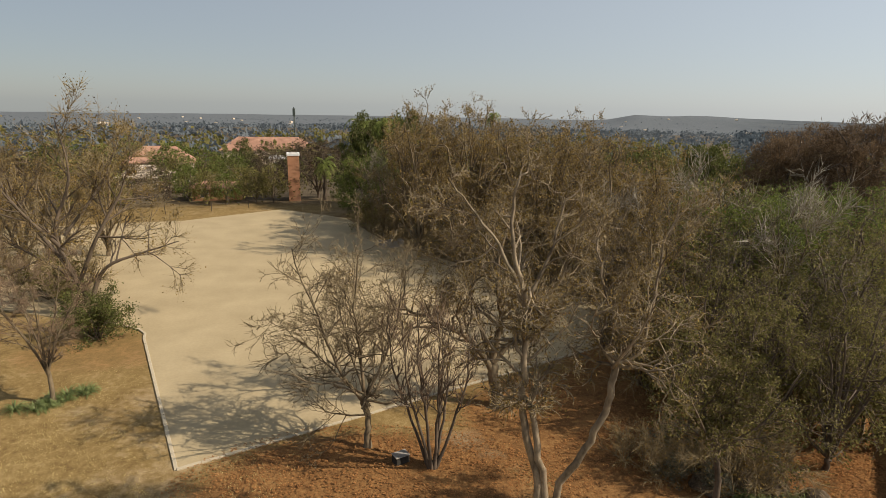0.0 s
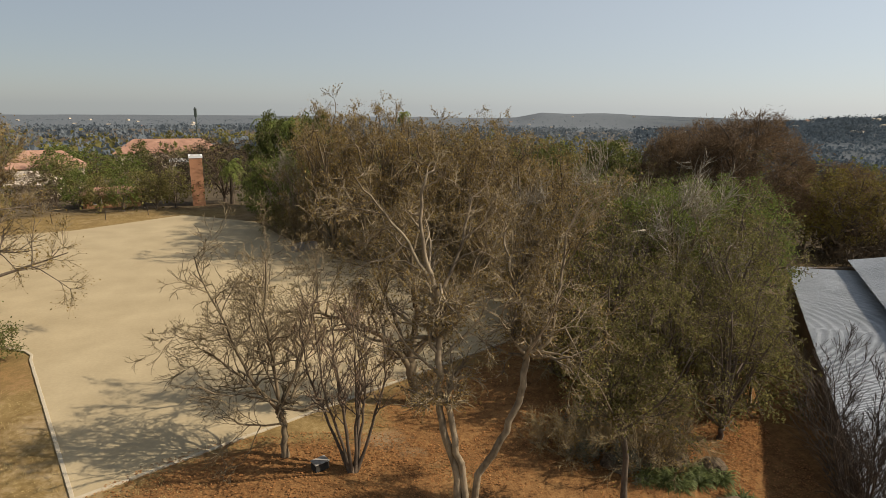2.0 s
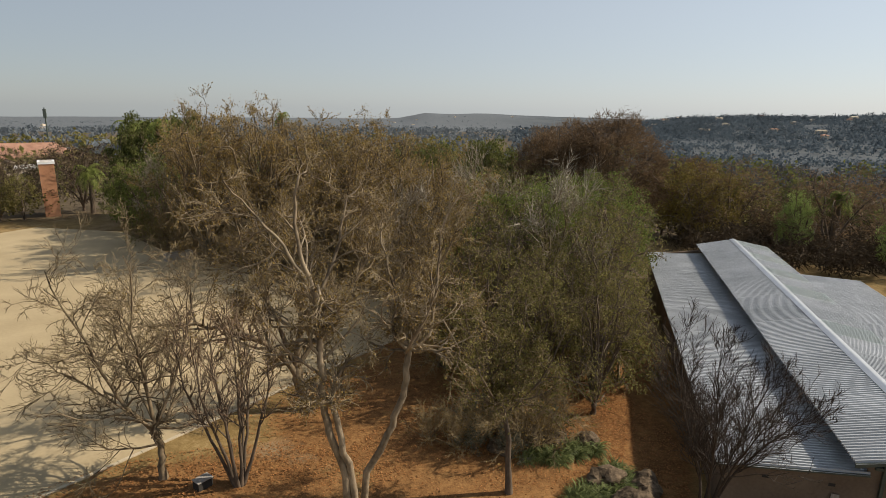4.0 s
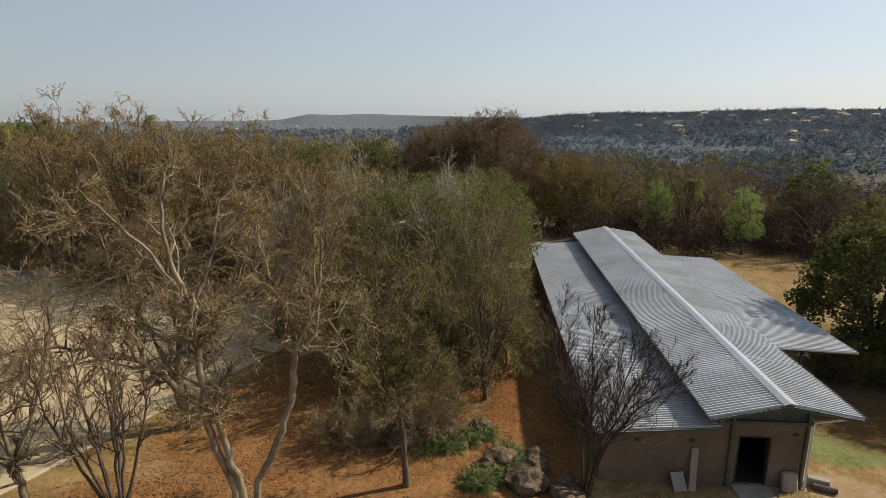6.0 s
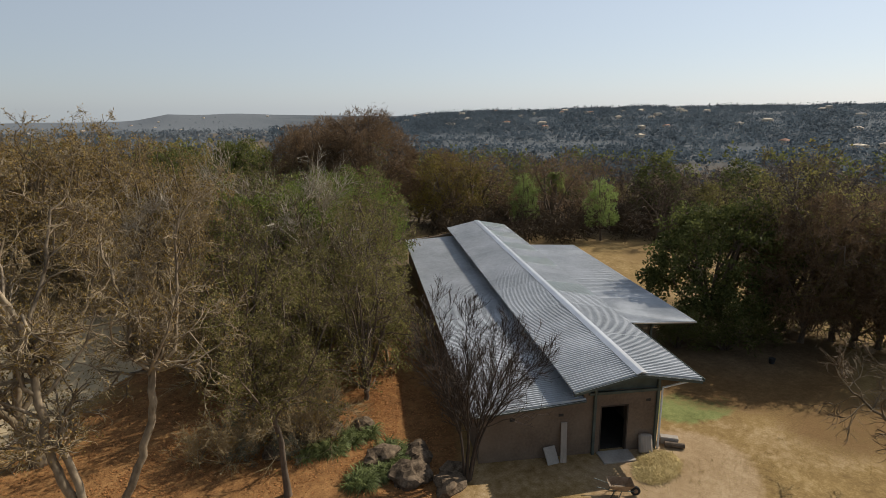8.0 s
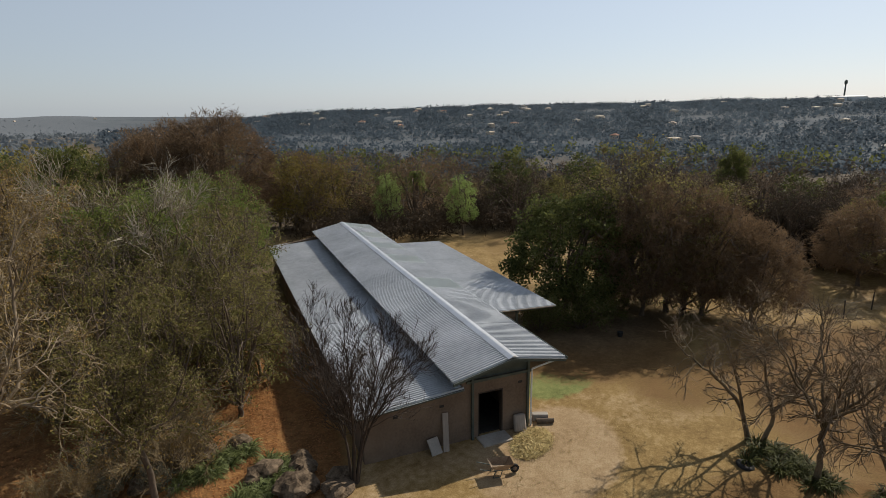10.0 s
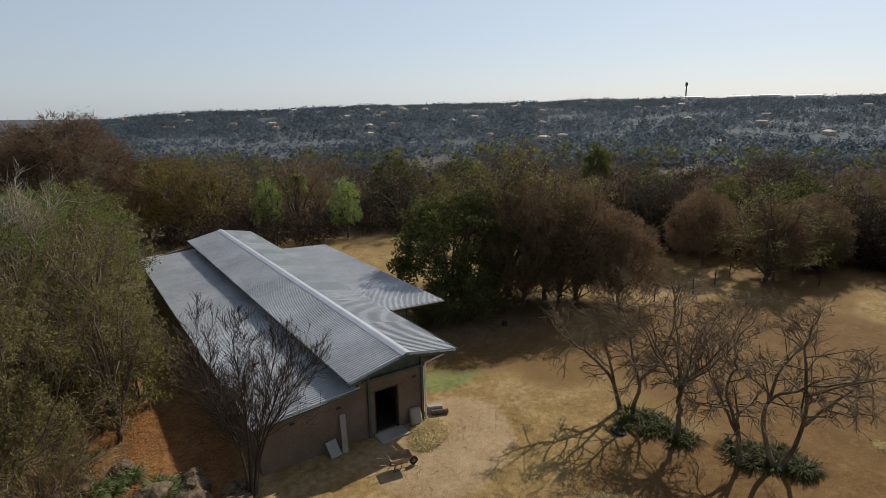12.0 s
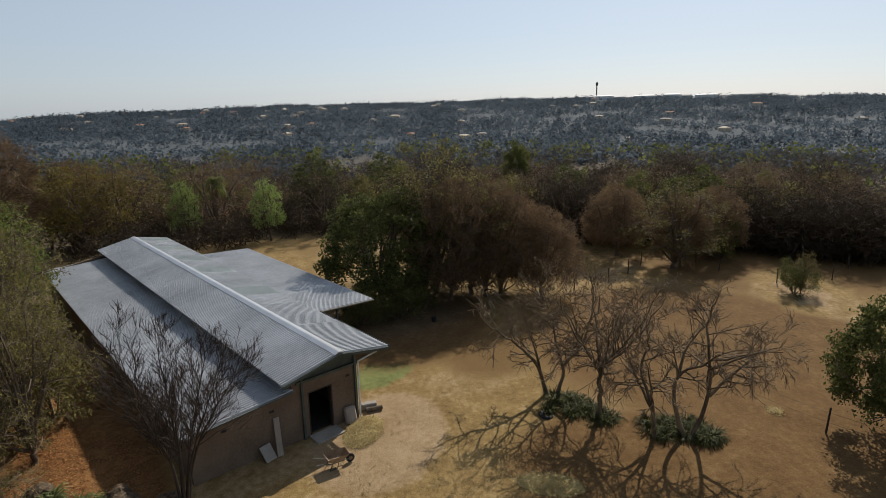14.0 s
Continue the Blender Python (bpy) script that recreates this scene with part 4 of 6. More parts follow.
# ---- trees near the camera ----
def spec(**k):
    S = dict(levels=3, n=4, kids=(1.1, 4, 3), reach=2.4, thick=0.085, wiggle=0.13, up=0.03, twigs=2, twig_len=0.7, twig_r=0.008, leaves=0, leaf=0.06)
    S.update(k)
    return S


def moved(limbs, x, y):
    """Limbs given in the plan, from the tree's foot."""
    return [(r0, r1, f, [(p[0] - x, p[1] - y, p[2]) for p in pts]) for r0, r1, f, pts in limbs]


tree("sycamore", pose(2.91, 16.59, 0), "tall twin-stemmed bare sycamore with pale limbs", moved([
    (0.146, 0.085, 0.8, [(2.91, 16.59, -0.1), (2.91, 16.59, 3.25), (2.62, 16.69, 4.87), (2.28, 16.72, 6.10), (2.25, 16.74, 7.79), (2.12, 16.85, 10.03)]),
    (0.124, 0.092, 0.95, [(2.99, 16.50, -0.1), (3.06, 16.50, 3.25), (2.77, 16.61, 5.17), (2.40, 16.72, 6.56)]),
    (0.073, 0.019, 0.1, [(2.12, 16.85, 10.03), (1.74, 16.96, 11.49), (1.84, 17.13, 13.03), (2.23, 17.35, 13.49)]),
    (0.066, 0.015, 0.15, [(2.11, 16.85, 9.95), (1.51, 16.96, 11.03), (0.75, 17.23, 12.11), (-0.00, 17.43, 13.04)]),
    (0.059, 0.015, 0.15, [(2.19, 16.77, 9.64), (2.90, 17.14, 10.94), (3.23, 17.45, 12.25), (3.86, 17.75, 13.01)]),
    (0.051, 0.015, 0.2, [(2.25, 16.74, 7.79), (3.33, 16.64, 8.87), (3.81, 16.79, 9.94)]),
    (0.051, 0.015, 0.2, [(2.25, 16.74, 7.33), (1.25, 16.55, 8.42), (0.71, 16.43, 9.50)]),
], 2.91, 16.59), spec(kids=(1.9, 4, 4), twigs=1, splay=0.7, twig_len=0.3, twig_r=0.008, least=0.009, ahead=0.6, leaves=0.4, leaf=0.045, reach=1.8, wiggle=0.32, gnarl=2.5), 11, BARK_PALE, TWIG_BROWN, LEAF_DRY)

tree("sycamore", pose(3.54, 16.87, 0), "leaning bare sycamore forking low above the litter", moved([
    (0.124, 0.100, 0.95, [(3.54, 16.87, -0.1), (3.54, 16.87, 3.24), (4.00, 16.64, 4.47), (4.46, 16.48, 5.70), (4.78, 16.41, 7.01), (4.86, 16.42, 7.94)]),
    (0.066, 0.015, 0.15, [(4.86, 16.42, 7.86), (4.44, 16.52, 8.48), (4.58, 16.76, 9.78), (4.29, 17.09, 11.17), (4.77, 17.40, 12.70)]),
    (0.073, 0.015, 0.15, [(4.86, 16.42, 7.94), (5.48, 16.32, 8.32), (5.96, 16.71, 9.93), (6.21, 17.03, 11.46), (6.93, 17.32, 12.84)]),
    (0.044, 0.012, 0.2, [(4.78, 16.42, 7.78), (5.08, 15.80, 8.86), (5.61, 15.49, 10.25)]),
], 3.54, 16.87), spec(kids=(1.9, 4, 4), twigs=1, splay=0.7, twig_len=0.3, twig_r=0.008, least=0.009, ahead=0.6, leaves=0.4, leaf=0.045, reach=1.8, wiggle=0.32, gnarl=2.5), 12, BARK_PALE, TWIG_BROWN, LEAF_DRY)

tree("karee_tree", pose(3.44, 28.36, 0), "stout old tree with a long arching limb over the arena edge", moved([
    (0.33, 0.25, 0.95, [(3.3, 28.0, -0.1), (3.0, 28.0, 1.2), (2.8, 28.1, 2.3)]),
    (0.20, 0.04, 0.3, [(3.0, 28.0, 1.6), (2.2, 28.1, 3.0), (0.4, 28.2, 4.4), (-1.6, 28.2, 5.1), (-4.0, 27.9, 5.5)]),
    (0.20, 0.04, 0.3, [(2.8, 28.1, 2.2), (3.2, 28.0, 4.9), (2.9, 28.0, 7.3), (3.6, 28.4, 10.0)]),
    (0.14, 0.03, 0.3, [(2.8, 28.1, 2.3), (2.0, 28.6, 5.0), (1.0, 29.2, 7.5), (0.6, 29.5, 9.6)]),
    (0.14, 0.03, 0.3, [(2.9, 28.0, 2.4), (4.8, 28.4, 4.6), (6.4, 28.8, 6.8), (7.0, 29.0, 9.0)]),
], 3.3, 28.0), spec(kids=(2.4, 4, 4), twigs=1, splay=0.7, twig_len=0.4, twig_r=0.011, least=0.012, ahead=0.5, leaves=0.6, leaf=0.06, reach=2.5, wiggle=0.3, gnarl=3), 13, BARK_TAN, TWIG_BROWN, LEAF_DRY)

tree("bare_tree", pose(-3.11, 24.66, 0), "bare tan-twigged tree at the corner of the arena", moved([
    (0.16, 0.11, 0.95, [(-3.2, 23.9, -0.1), (-3.15, 23.9, 1.2), (-3.3, 23.9, 2.4)]),
    (0.09, 0.02, 0.2, [(-3.3, 23.9, 2.3), (-3.4, 23.9, 4.2), (-3.6, 23.8, 6.6), (-3.5, 23.9, 9.6)]),
    (0.09, 0.02, 0.2, [(-3.2, 23.9, 2.0), (-4.4, 23.7, 4.0), (-5.2, 23.6, 6.5), (-6.2, 23.8, 9.3)]),
    (0.07, 0.02, 0.2, [(-3.3, 23.9, 2.2), (-2.4, 24.3, 4.3), (-1.7, 24.6, 6.5), (-1.5, 24.8, 8.4)]),
    (0.06, 0.015, 0.2, [(-3.3, 23.9, 2.3), (-4.6, 24.4, 3.4), (-6.2, 25.0, 4.6), (-7.6, 25.2, 5.6)]),
    (0.06, 0.015, 0.2, [(-3.3, 23.9, 2.6), (-4.2, 25.0, 5.0), (-4.6, 25.8, 7.4)]),
    (0.05, 0.015, 0.2, [(-3.2, 23.9, 1.6), (-4.6, 23.3, 2.0), (-5.6, 22.9, 2.9)]),
], -3.2, 23.9), spec(kids=(3.4, 4, 3), twigs=1, splay=0.7, twig_len=0.3, twig_r=0.008, least=0.009, ahead=0.8, reach=2.3, wiggle=0.34, gnarl=3.5), 14, BARK_TAN, TWIG_BROWN)

tree("coral_tree", pose(-0.20, 23.09, 0), "many-stemmed stubby bare tree beside a box", moved(
    [(0.075, 0.018, 0.35, [(-0.2 + 0.15 * math.cos(a), 22.4 + 0.15 * math.sin(a), -0.1), (-0.25 + 0.8 * math.cos(a) * s, 22.4 + 0.6 * math.sin(a) * s, 2.2), (-0.4 + 1.4 * math.cos(a) * s, 22.4 + 1.1 * math.sin(a) * s, 4.5),
                            (-0.5 + 1.5 * math.cos(a) * s, 22.4 + 1.2 * math.sin(a) * s, h)])
     for a, s, h in ((0.2, 0.6, 6.8), (1.1, 1.0, 6.2), (2.0, 0.7, 6.9), (2.9, 1.1, 6.7), (3.7, 0.8, 7.0), (4.5, 1.1, 6.0), (5.3, 0.5, 7.2), (5.9, 1.2, 5.8))],
    -0.2, 22.4), spec(levels=2, gnarl=2.5, wiggle=0.2, kids=(1.9, 3, 2), reach=1.4, twigs=1, twig_len=0.45, twig_r=0.011, up=0.12), 15, BARK_DARK, TWIG_RED)

tree("jacaranda", pose(-24.18, 41.65, 0), "large bare spreading tree beside the sand", moved([
    (0.34, 0.26, 0.95, [(-25.5, 40.8, -0.1), (-25.7, 40.7, 1.2), (-25.9, 40.6, 2.2)]),
    (0.22, 0.03, 0.3, [(-25.8, 40.6, 1.8), (-26.4, 40.2, 3.6), (-26.9, 39.9, 6.4), (-25.8, 40.4, 10.0), (-26.2, 40.4, 14.0)]),
    (0.18, 0.03, 0.3, [(-25.6, 40.7, 1.0), (-24.6, 41.3, 3.4), (-22.3, 42.2, 4.3), (-19.9, 43.0, 5.0)]),
    (0.16, 0.03, 0.3, [(-26.4, 40.2, 3.6), (-28.6, 40.6, 6.4), (-30.6, 41.0, 9.0), (-31.4, 41.4, 12.0)]),
    (0.16, 0.03, 0.3, [(-26.0, 40.4, 2.6), (-24.2, 40.0, 6.0), (-22.6, 40.6, 9.0), (-22.0, 41.2, 11.5)]),
    (0.14, 0.03, 0.3, [(-26.6, 40.1, 5.0), (-28.0, 38.4, 8.0), (-29.2, 37.2, 11.0)]),
    (0.12, 0.03, 0.3, [(-26.2, 40.3, 3.0), (-29.4, 41.4, 4.2), (-32.4, 42.0, 5.4)]),
    (0.12, 0.03, 0.3, [(-26.5, 40.2, 6.0), (-24.8, 42.6, 9.4), (-23.8, 43.8, 12.8)]),
], -25.5, 40.8), spec(kids=(0.9, 4, 3), n=4, twigs=2, bent=False, reach=3.2, twig_len=0.9, twig_r=0.014, ahead=0.6, leaves=0.3, leaf=0.09), 16, BARK_DARK, TWIG_BROWN, LEAF_DRY)

tree("bare_tree", pose(-19.50, 28.76, 0), "small bare vase-shaped tree in a bed of strap-leaved plants", moved([
    (0.13, 0.09, 0.9, [(-19.95, 27.5, -0.1), (-19.9, 27.5, 1.0), (-20.0, 27.5, 2.0)])] + [
    (0.06, 0.012, 0.2, [(-20.0, 27.5, 1.6), (-20.0 + 0.5 * math.cos(a), 27.5 + 0.5 * math.sin(a), 3.2), (-20.0 + 1.5 * math.cos(a), 27.5 + 1.4 * math.sin(a), 5.2), (-20.0 + 2.2 * math.cos(a), 27.5 + 2.0 * math.sin(a), h)])
    for a, h in ((0.3, 6.4), (1.5, 7.2), (2.6, 6.8), (3.4, 7.4), (4.2, 6.2), (5.2, 6.9))],
    -20.0, 27.5), spec(kids=(1.4, 3, 3), reach=1.5, twigs=2, twig_len=0.45), 17, BARK_TAN, TWIG_RED)

tree("leafy_tree", pose(9.86, 18.51, 0), "slender olive-leaved tree on the litter by the rocks", moved([
    (0.13, 0.09, 0.9, [(10.3, 18.6, -0.1), (10.2, 18.7, 2.4), (9.95, 18.8, 4.0)]),
    (0.07, 0.015, 0.1, [(9.95, 18.8, 3.6), (9.5, 19.2, 5.4), (9.3, 19.4, 7.6)]),
    (0.07, 0.015, 0.1, [(9.95, 18.8, 3.9), (10.7, 19.0, 5.8), (11.2, 19.4, 8.4)]),
    (0.06, 0.015, 0.1, [(10.0, 18.8, 3.4), (11.2, 18.2, 5.0), (12.0, 18.0, 6.8)]),
    (0.06, 0.015, 0.1, [(10.0, 18.8, 3.7), (9.0, 18.2, 5.0), (8.4, 18.2, 6.4)]),
], 10.3, 18.6), spec(kids=(2.2, 4, 4), reach=1.6, twigs=1, twig_len=0.3, leaves=1, leaf=0.065, wiggle=0.25), 18, BARK_DARK, TWIG_BROWN, LEAF_OLIVE)

tree("bare_tree", pose(15.64, 14.16, 0), "bare grey shrubby tree against the barn's low roof", moved(
    [(0.06, 0.010, 0.3, [(16.4 + 0.1 * math.cos(a), 14.5 + 0.1 * math.sin(a), -0.1), (16.5 + 0.5 * math.cos(a), 14.4 + 0.5 * math.sin(a), 2.2), (16.5 + 1.3 * math.cos(a) * s, 14.3 + 1.3 * math.sin(a) * s, 4.4),
                              (16.5 + 1.9 * math.cos(a) * s, 14.3 + 1.9 * math.sin(a) * s, h)])
     for a, s, h in ((0.0, 1.1, 5.6), (0.9, 1.0, 6.4), (1.9, 1.0, 7.0), (2.8, 1.0, 6.4), (3.7, 1.0, 5.4), (4.5, 1.1, 5.8), (5.4, 1.3, 5.2))],
    16.4, 14.5), spec(kids=(3.8, 4, 3), reach=1.7, twigs=0.6, twig_len=0.3, twig_r=0.006, least=0.007, up=0.1, wiggle=0.12, ahead=1.1), 19, BARK_SHADE, BARK_SHADE)

# ---- bare trees in the paddock ----
PAD = spec(n=4, thick=0.05, kids=(2.5, 4, 4), reach=1.7, twigs=0.5, twig_len=0.3, twig_r=0.008, least=0.009, up=0.0, wiggle=0.26, gnarl=2.5, ahead=0.5)
tree("bare_tree", pose(24.86, -2.28, 0), "bare dark tree with an even crown in the paddock", moved([
    (0.13, 0.10, 0.9, [(26.6, -1.6, -0.1), (26.6, -1.6, 1.2), (26.65, -1.6, 2.6)])] + [
    (0.075, 0.015, 0.15, [(26.65, -1.6, 2.3 + 0.15 * k), (26.6 + 0.9 * math.cos(a), -1.6 + 0.9 * math.sin(a), 3.8), (26.6 + 1.9 * math.cos(a), -1.6 + 1.9 * math.sin(a), 5.2), (26.6 + 2.7 * math.cos(a), -1.6 + 2.7 * math.sin(a), h)])
    for k, (a, h) in enumerate(((0.2, 6.6), (1.2, 6.2), (2.2, 6.9), (3.2, 6.4), (4.2, 6.8), (4.9, 7.1), (5.6, 6.2)))], 26.6, -1.6), PAD, 21, BARK_TAN, TWIG_RED)
tree("bare_tree", pose(26.94, 0.28, 0), "bare leaning tree with several stems in the paddock", moved([
    (0.12, 0.02, 0.3, [(28.7, 1.0, -0.1), (28.7, 1.5, 1.6), (28.5, 2.6, 2.9), (28.4, 3.8, 3.6), (28.3, 4.6, 4.6)]),
    (0.11, 0.02, 0.3, [(28.8, 0.5, -0.1), (28.9, 0.2, 1.4), (28.7, 0.6, 3.0), (28.9, 0.9, 4.6), (29.2, 1.6, 6.2)]),
    (0.09, 0.02, 0.2, [(28.8, 0.3, 1.6), (29.2, -0.8, 3.0), (29.4, -1.2, 5.0), (29.6, -1.0, 6.4)]),
    (0.08, 0.02, 0.2, [(28.6, 1.4, 1.5), (28.2, 1.8, 3.4), (28.0, 2.6, 5.2)]),
], 28.7, 1.0), PAD, 22, BARK_TAN, TWIG_RED)
tree("bare_tree", pose(23.6, -4.8, 0), "bare tree with upswept stems rising from strap-leaved plants", moved([
    (0.11, 0.015, 0.3, [(26.2, -4.4, -0.1), (26.3, -4.2, 1.7), (26.4, -3.6, 3.4), (26.3, -3.9, 4.8), (26.2, -3.6, 5.8)]),
    (0.08, 0.015, 0.25, [(26.3, -4.2, 1.5), (26.9, -3.4, 3.0), (27.4, -2.8, 4.4)]),
    (0.08, 0.015, 0.25, [(26.3, -4.3, 1.2), (25.7, -4.0, 2.8), (25.2, -3.6, 4.4)]),
], 26.3, -4.5), PAD, 23, BARK_TAN, TWIG_RED)
tree("bare_tree", pose(23.8, -6.3, 0), "bare tree with long bent limbs in the paddock", moved([
    (0.12, 0.02, 0.4, [(26.3, -5.7, -0.1), (26.5, -5.1, 1.8), (26.5, -5.3, 3.2), (26.1, -7.0, 4.2), (25.6, -9.0, 5.0)]),
    (0.11, 0.02, 0.35, [(26.3, -5.9, -0.1), (26.2, -6.5, 2.5), (26.3, -6.2, 5.6), (26.2, -6.4, 7.1)]),
    (0.08, 0.015, 0.2, [(26.2, -6.5, 2.3), (26.6, -7.6, 3.4), (26.9, -8.6, 4.2), (27.0, -9.6, 4.6)]),
    (0.08, 0.015, 0.2, [(26.5, -5.2, 3.0), (26.9, -5.6, 4.4), (27.2, -6.6, 5.8)]),
    (0.07, 0.015, 0.2, [(26.2, -6.4, 3.6), (25.4, -7.4, 4.6), (24.8, -8.4, 5.4)]),
], 26.3, -5.9), PAD, 24, BARK_TAN, TWIG_RED)


# ---- kinds of trees for the woods ----
def kind_of(name, label, seed, size, fork, limbs, spread, radius, S, bark, twig, leaf=None, group="trees of the wood", arc=90):
    """A model tree; the copies share its meshes."""
    return tree(name, pose(0, -400 - seed * 12, 0), label, forked(np.random.default_rng(seed), size, fork, limbs, spread, radius, arc=arc), S, seed, bark, twig, leaf, group=group)


WOODS = dict(bent=False, levels=3, n=3, sides=7, per=3, ahead=0.35, wiggle=0.2, up=0.0, splay=0.55)
BROWN = [kind_of("brown_tree", "tall winter tree with a haze of brown twigs and dry leaves", 30 + k, 13, 0.12, 10, 4.6, 0.27,
                 spec(kids=(0.5, 3, 3), twigs=1, reach=3.0, twig_len=0.55, twig_r=0.016, least=0.016, leaves=1, leaf=0.095, fluff=0.08, gnarl=9, dome=(5.4, 0.4, 13.6), **{**WOODS, "wiggle": 0.3}), BARK_TAN, TWIG_BROWN, LEAF_DRY) for k in range(3)]
OLIVE = [kind_of("olive_tree", "olive-green leafy tree thinning in winter", 40 + k, 11, 0.10, 10, 4.2, 0.22,
                 spec(kids=(0.46, 3, 3), twigs=1, reach=2.9, twig_len=0.5, twig_r=0.013, least=0.013, leaves=0.65, leaf=0.11, fluff=0.2, gnarl=7, dome=(4.9, 0.3, 11.4), clumps=(45, 0.8, 40), outward=0.2, **{**WOODS, "wiggle": 0.28}), BARK_DARK, TWIG_BROWN, LEAF_OLIVE) for k in range(3)]
GREEN = [kind_of("green_tree", "green leafy tree at the wood's edge", 50 + k, 10, 0.10, 10, 3.9, 0.2,
                 spec(kids=(0.38, 3, 3), twigs=1, reach=2.8, twig_len=0.8, twig_r=0.016, leaves=0.8, leaf=0.12, fluff=0.2, gnarl=6, dome=(4.5, 0.4, 10.4), clumps=(75, 0.8, 80), outward=0.2, **WOODS), BARK_DARK, TWIG_BROWN, LEAF_GREEN) for k in range(2)]
DARK = [kind_of("evergreen_tree", "dense dark evergreen tree with a low crown", 60 + k, 10, 0.12, 11, 4.8, 0.28,
                spec(kids=(0.3, 3, 2), twigs=1, reach=2.6, twig_len=0.6, twig_r=0.016, leaves=1, leaf=0.17, fluff=0.3, dome=(5.6, 0.5, 10.6), clumps=(120, 1.0, 155), outward=0.2, **WOODS), BARK_DARK, TWIG_BROWN, LEAF_DARK, arc=95) for k in range(2)]
RUST = [kind_of("rusty_tree", "broad domed bare tree with reddish-brown twigs", 70 + k, 14, 0.14, 12, 6.6, 0.3,
                spec(kids=(0.38, 3, 3), twigs=2, reach=2.9, twig_len=0.9, twig_r=0.016, leaves=0.3, leaf=0.07, fluff=0.1, long=8, dome=(7.0, 1.0, 14.0), clumps=(300, 0.95, 80), outward=1.2, **WOODS), BARK_DARK, TWIG_RED, LEAF_RUST) for k in range(2)]
GREY = [kind_of("bare_grey_tree", "bare upswept tree with grey twigs", 80 + k, 10, 0.10, 9, 3.0, 0.17,
                spec(kids=(0.5, 4, 3), twigs=1, reach=2.8, twig_len=1.1, twig_r=0.018, **{**WOODS, "up": 0.1, "ahead": 1.0}), BARK_TAN, TWIG_GREY) for k in range(2)]
LIGHT = [kind_of("pale_green_tree", "fresh light-green weeping tree", 90, 9, 0.3, 7, 3.0, 0.2,
                 spec(kids=(0.5, 3, 2), twigs=1, reach=2.2, twig_len=0.7, twig_r=0.010, leaves=1, leaf=0.13, fluff=0.2, droop=0.4, dome=(3.5, 0.5, 9.2), clumps=(60, 0.85, 90), outward=0.2, **WOODS), BARK_DARK, TWIG_BROWN, LEAF_LIGHT)]
GOLD = [kind_of("golden_tree", "broad tree with the last yellow-brown leaves", 95, 9, 0.2, 9, 4.2, 0.22,
                spec(kids=(0.45, 3, 3), twigs=1, reach=2.6, twig_len=0.8, twig_r=0.014, leaves=1, leaf=0.12, fluff=0.2, dome=(4.8, 0.8, 9.4), clumps=(90, 0.9, 70), outward=0.3, **WOODS), BARK_DARK, TWIG_BROWN, LEAF_GOLD)]


WAITING = {ob.name for kinds in (BROWN, OLIVE, GREEN, DARK, RUST, GREY, LIGHT, GOLD) for ob in kinds}


def plant(kinds, x, y, size=1.0, wide=1.0, rng=random.Random(9)):
    ob = kinds[rng.randrange(len(kinds))]
    k = wide * size
    m = pose(x, y, float(height(x, y)) - 0.05, rng.uniform(-3, 3), rng.uniform(-3, 3), rng.uniform(0, 360)) @ Matrix.Diagonal((k, k, size, 1))
    if ob.name in WAITING:
        WAITING.discard(ob.name)
        ob.matrix_basis = m
        return ob
    return copy_thing(ob, m @ Matrix.Diagonal([1 / c for c in ob.scale] + [1]))



# small models for the woods far down the slope
THIN = dict(bent=False, levels=2, n=3, sides=4, per=2, twig_r=0.02, fluff=0.25, ahead=0.35, wiggle=0.2, up=0.0)
LOW_BROWN = [kind_of("brown_tree", "bare brown winter tree in the valley wood", 130 + k, 11, 0.1, 7, 4.2, 0.22, spec(kids=(0.27, 3, 2), twigs=2, reach=3.0, twig_len=1.3, splay=0.6, leaves=0.5, leaf=0.085, long=7, dome=(5.0, 0.2, 11.2), clumps=(90, 1.0, 26), outward=1.0, **THIN), BARK_DARK, TWIG_RED, LEAF_BROWN_THICKET, "trees of the valley") for k in range(3)]
LOW_RUST = [kind_of("rusty_tree", "bare reddish-brown winter tree in the valley wood", 140 + k, 11, 0.1, 7, 4.6, 0.24, spec(kids=(0.27, 3, 2), twigs=2, reach=3.0, twig_len=1.3, splay=0.6, leaves=0.5, leaf=0.085, long=7, dome=(5.2, 0.2, 11.2), clumps=(90, 1.0, 26), outward=1.0, **THIN), BARK_DARK, TWIG_RED, LEAF_RUST, "trees of the valley") for k in range(2)]
LOW_OLIVE = [kind_of("olive_tree", "dull olive-green tree in the valley wood", 150 + k, 10, 0.1, 7, 4.0, 0.22, spec(kids=(0.28, 3, 2), twigs=2, reach=3.0, twig_len=1.0, leaves=0.6, leaf=0.24, dome=(4.6, 0.2, 10.4), clumps=(60, 1.0, 26), outward=0.2, **THIN), BARK_DARK, TWIG_BROWN, LEAF_OLIVE, "trees of the valley") for k in range(2)]
LOW_GREEN = [kind_of("green_tree", "green tree among the gardens and woods", 160 + k, 10, 0.1, 7, 3.8, 0.22, spec(kids=(0.28, 3, 2), twigs=2, reach=3.0, twig_len=1.0, leaves=0.6, leaf=0.25, dome=(4.4, 0.2, 10.4), clumps=(60, 1.0, 26), outward=0.2, **THIN), BARK_DARK, TWIG_BROWN, LEAF_GREEN, "trees of the valley") for k in range(2)]
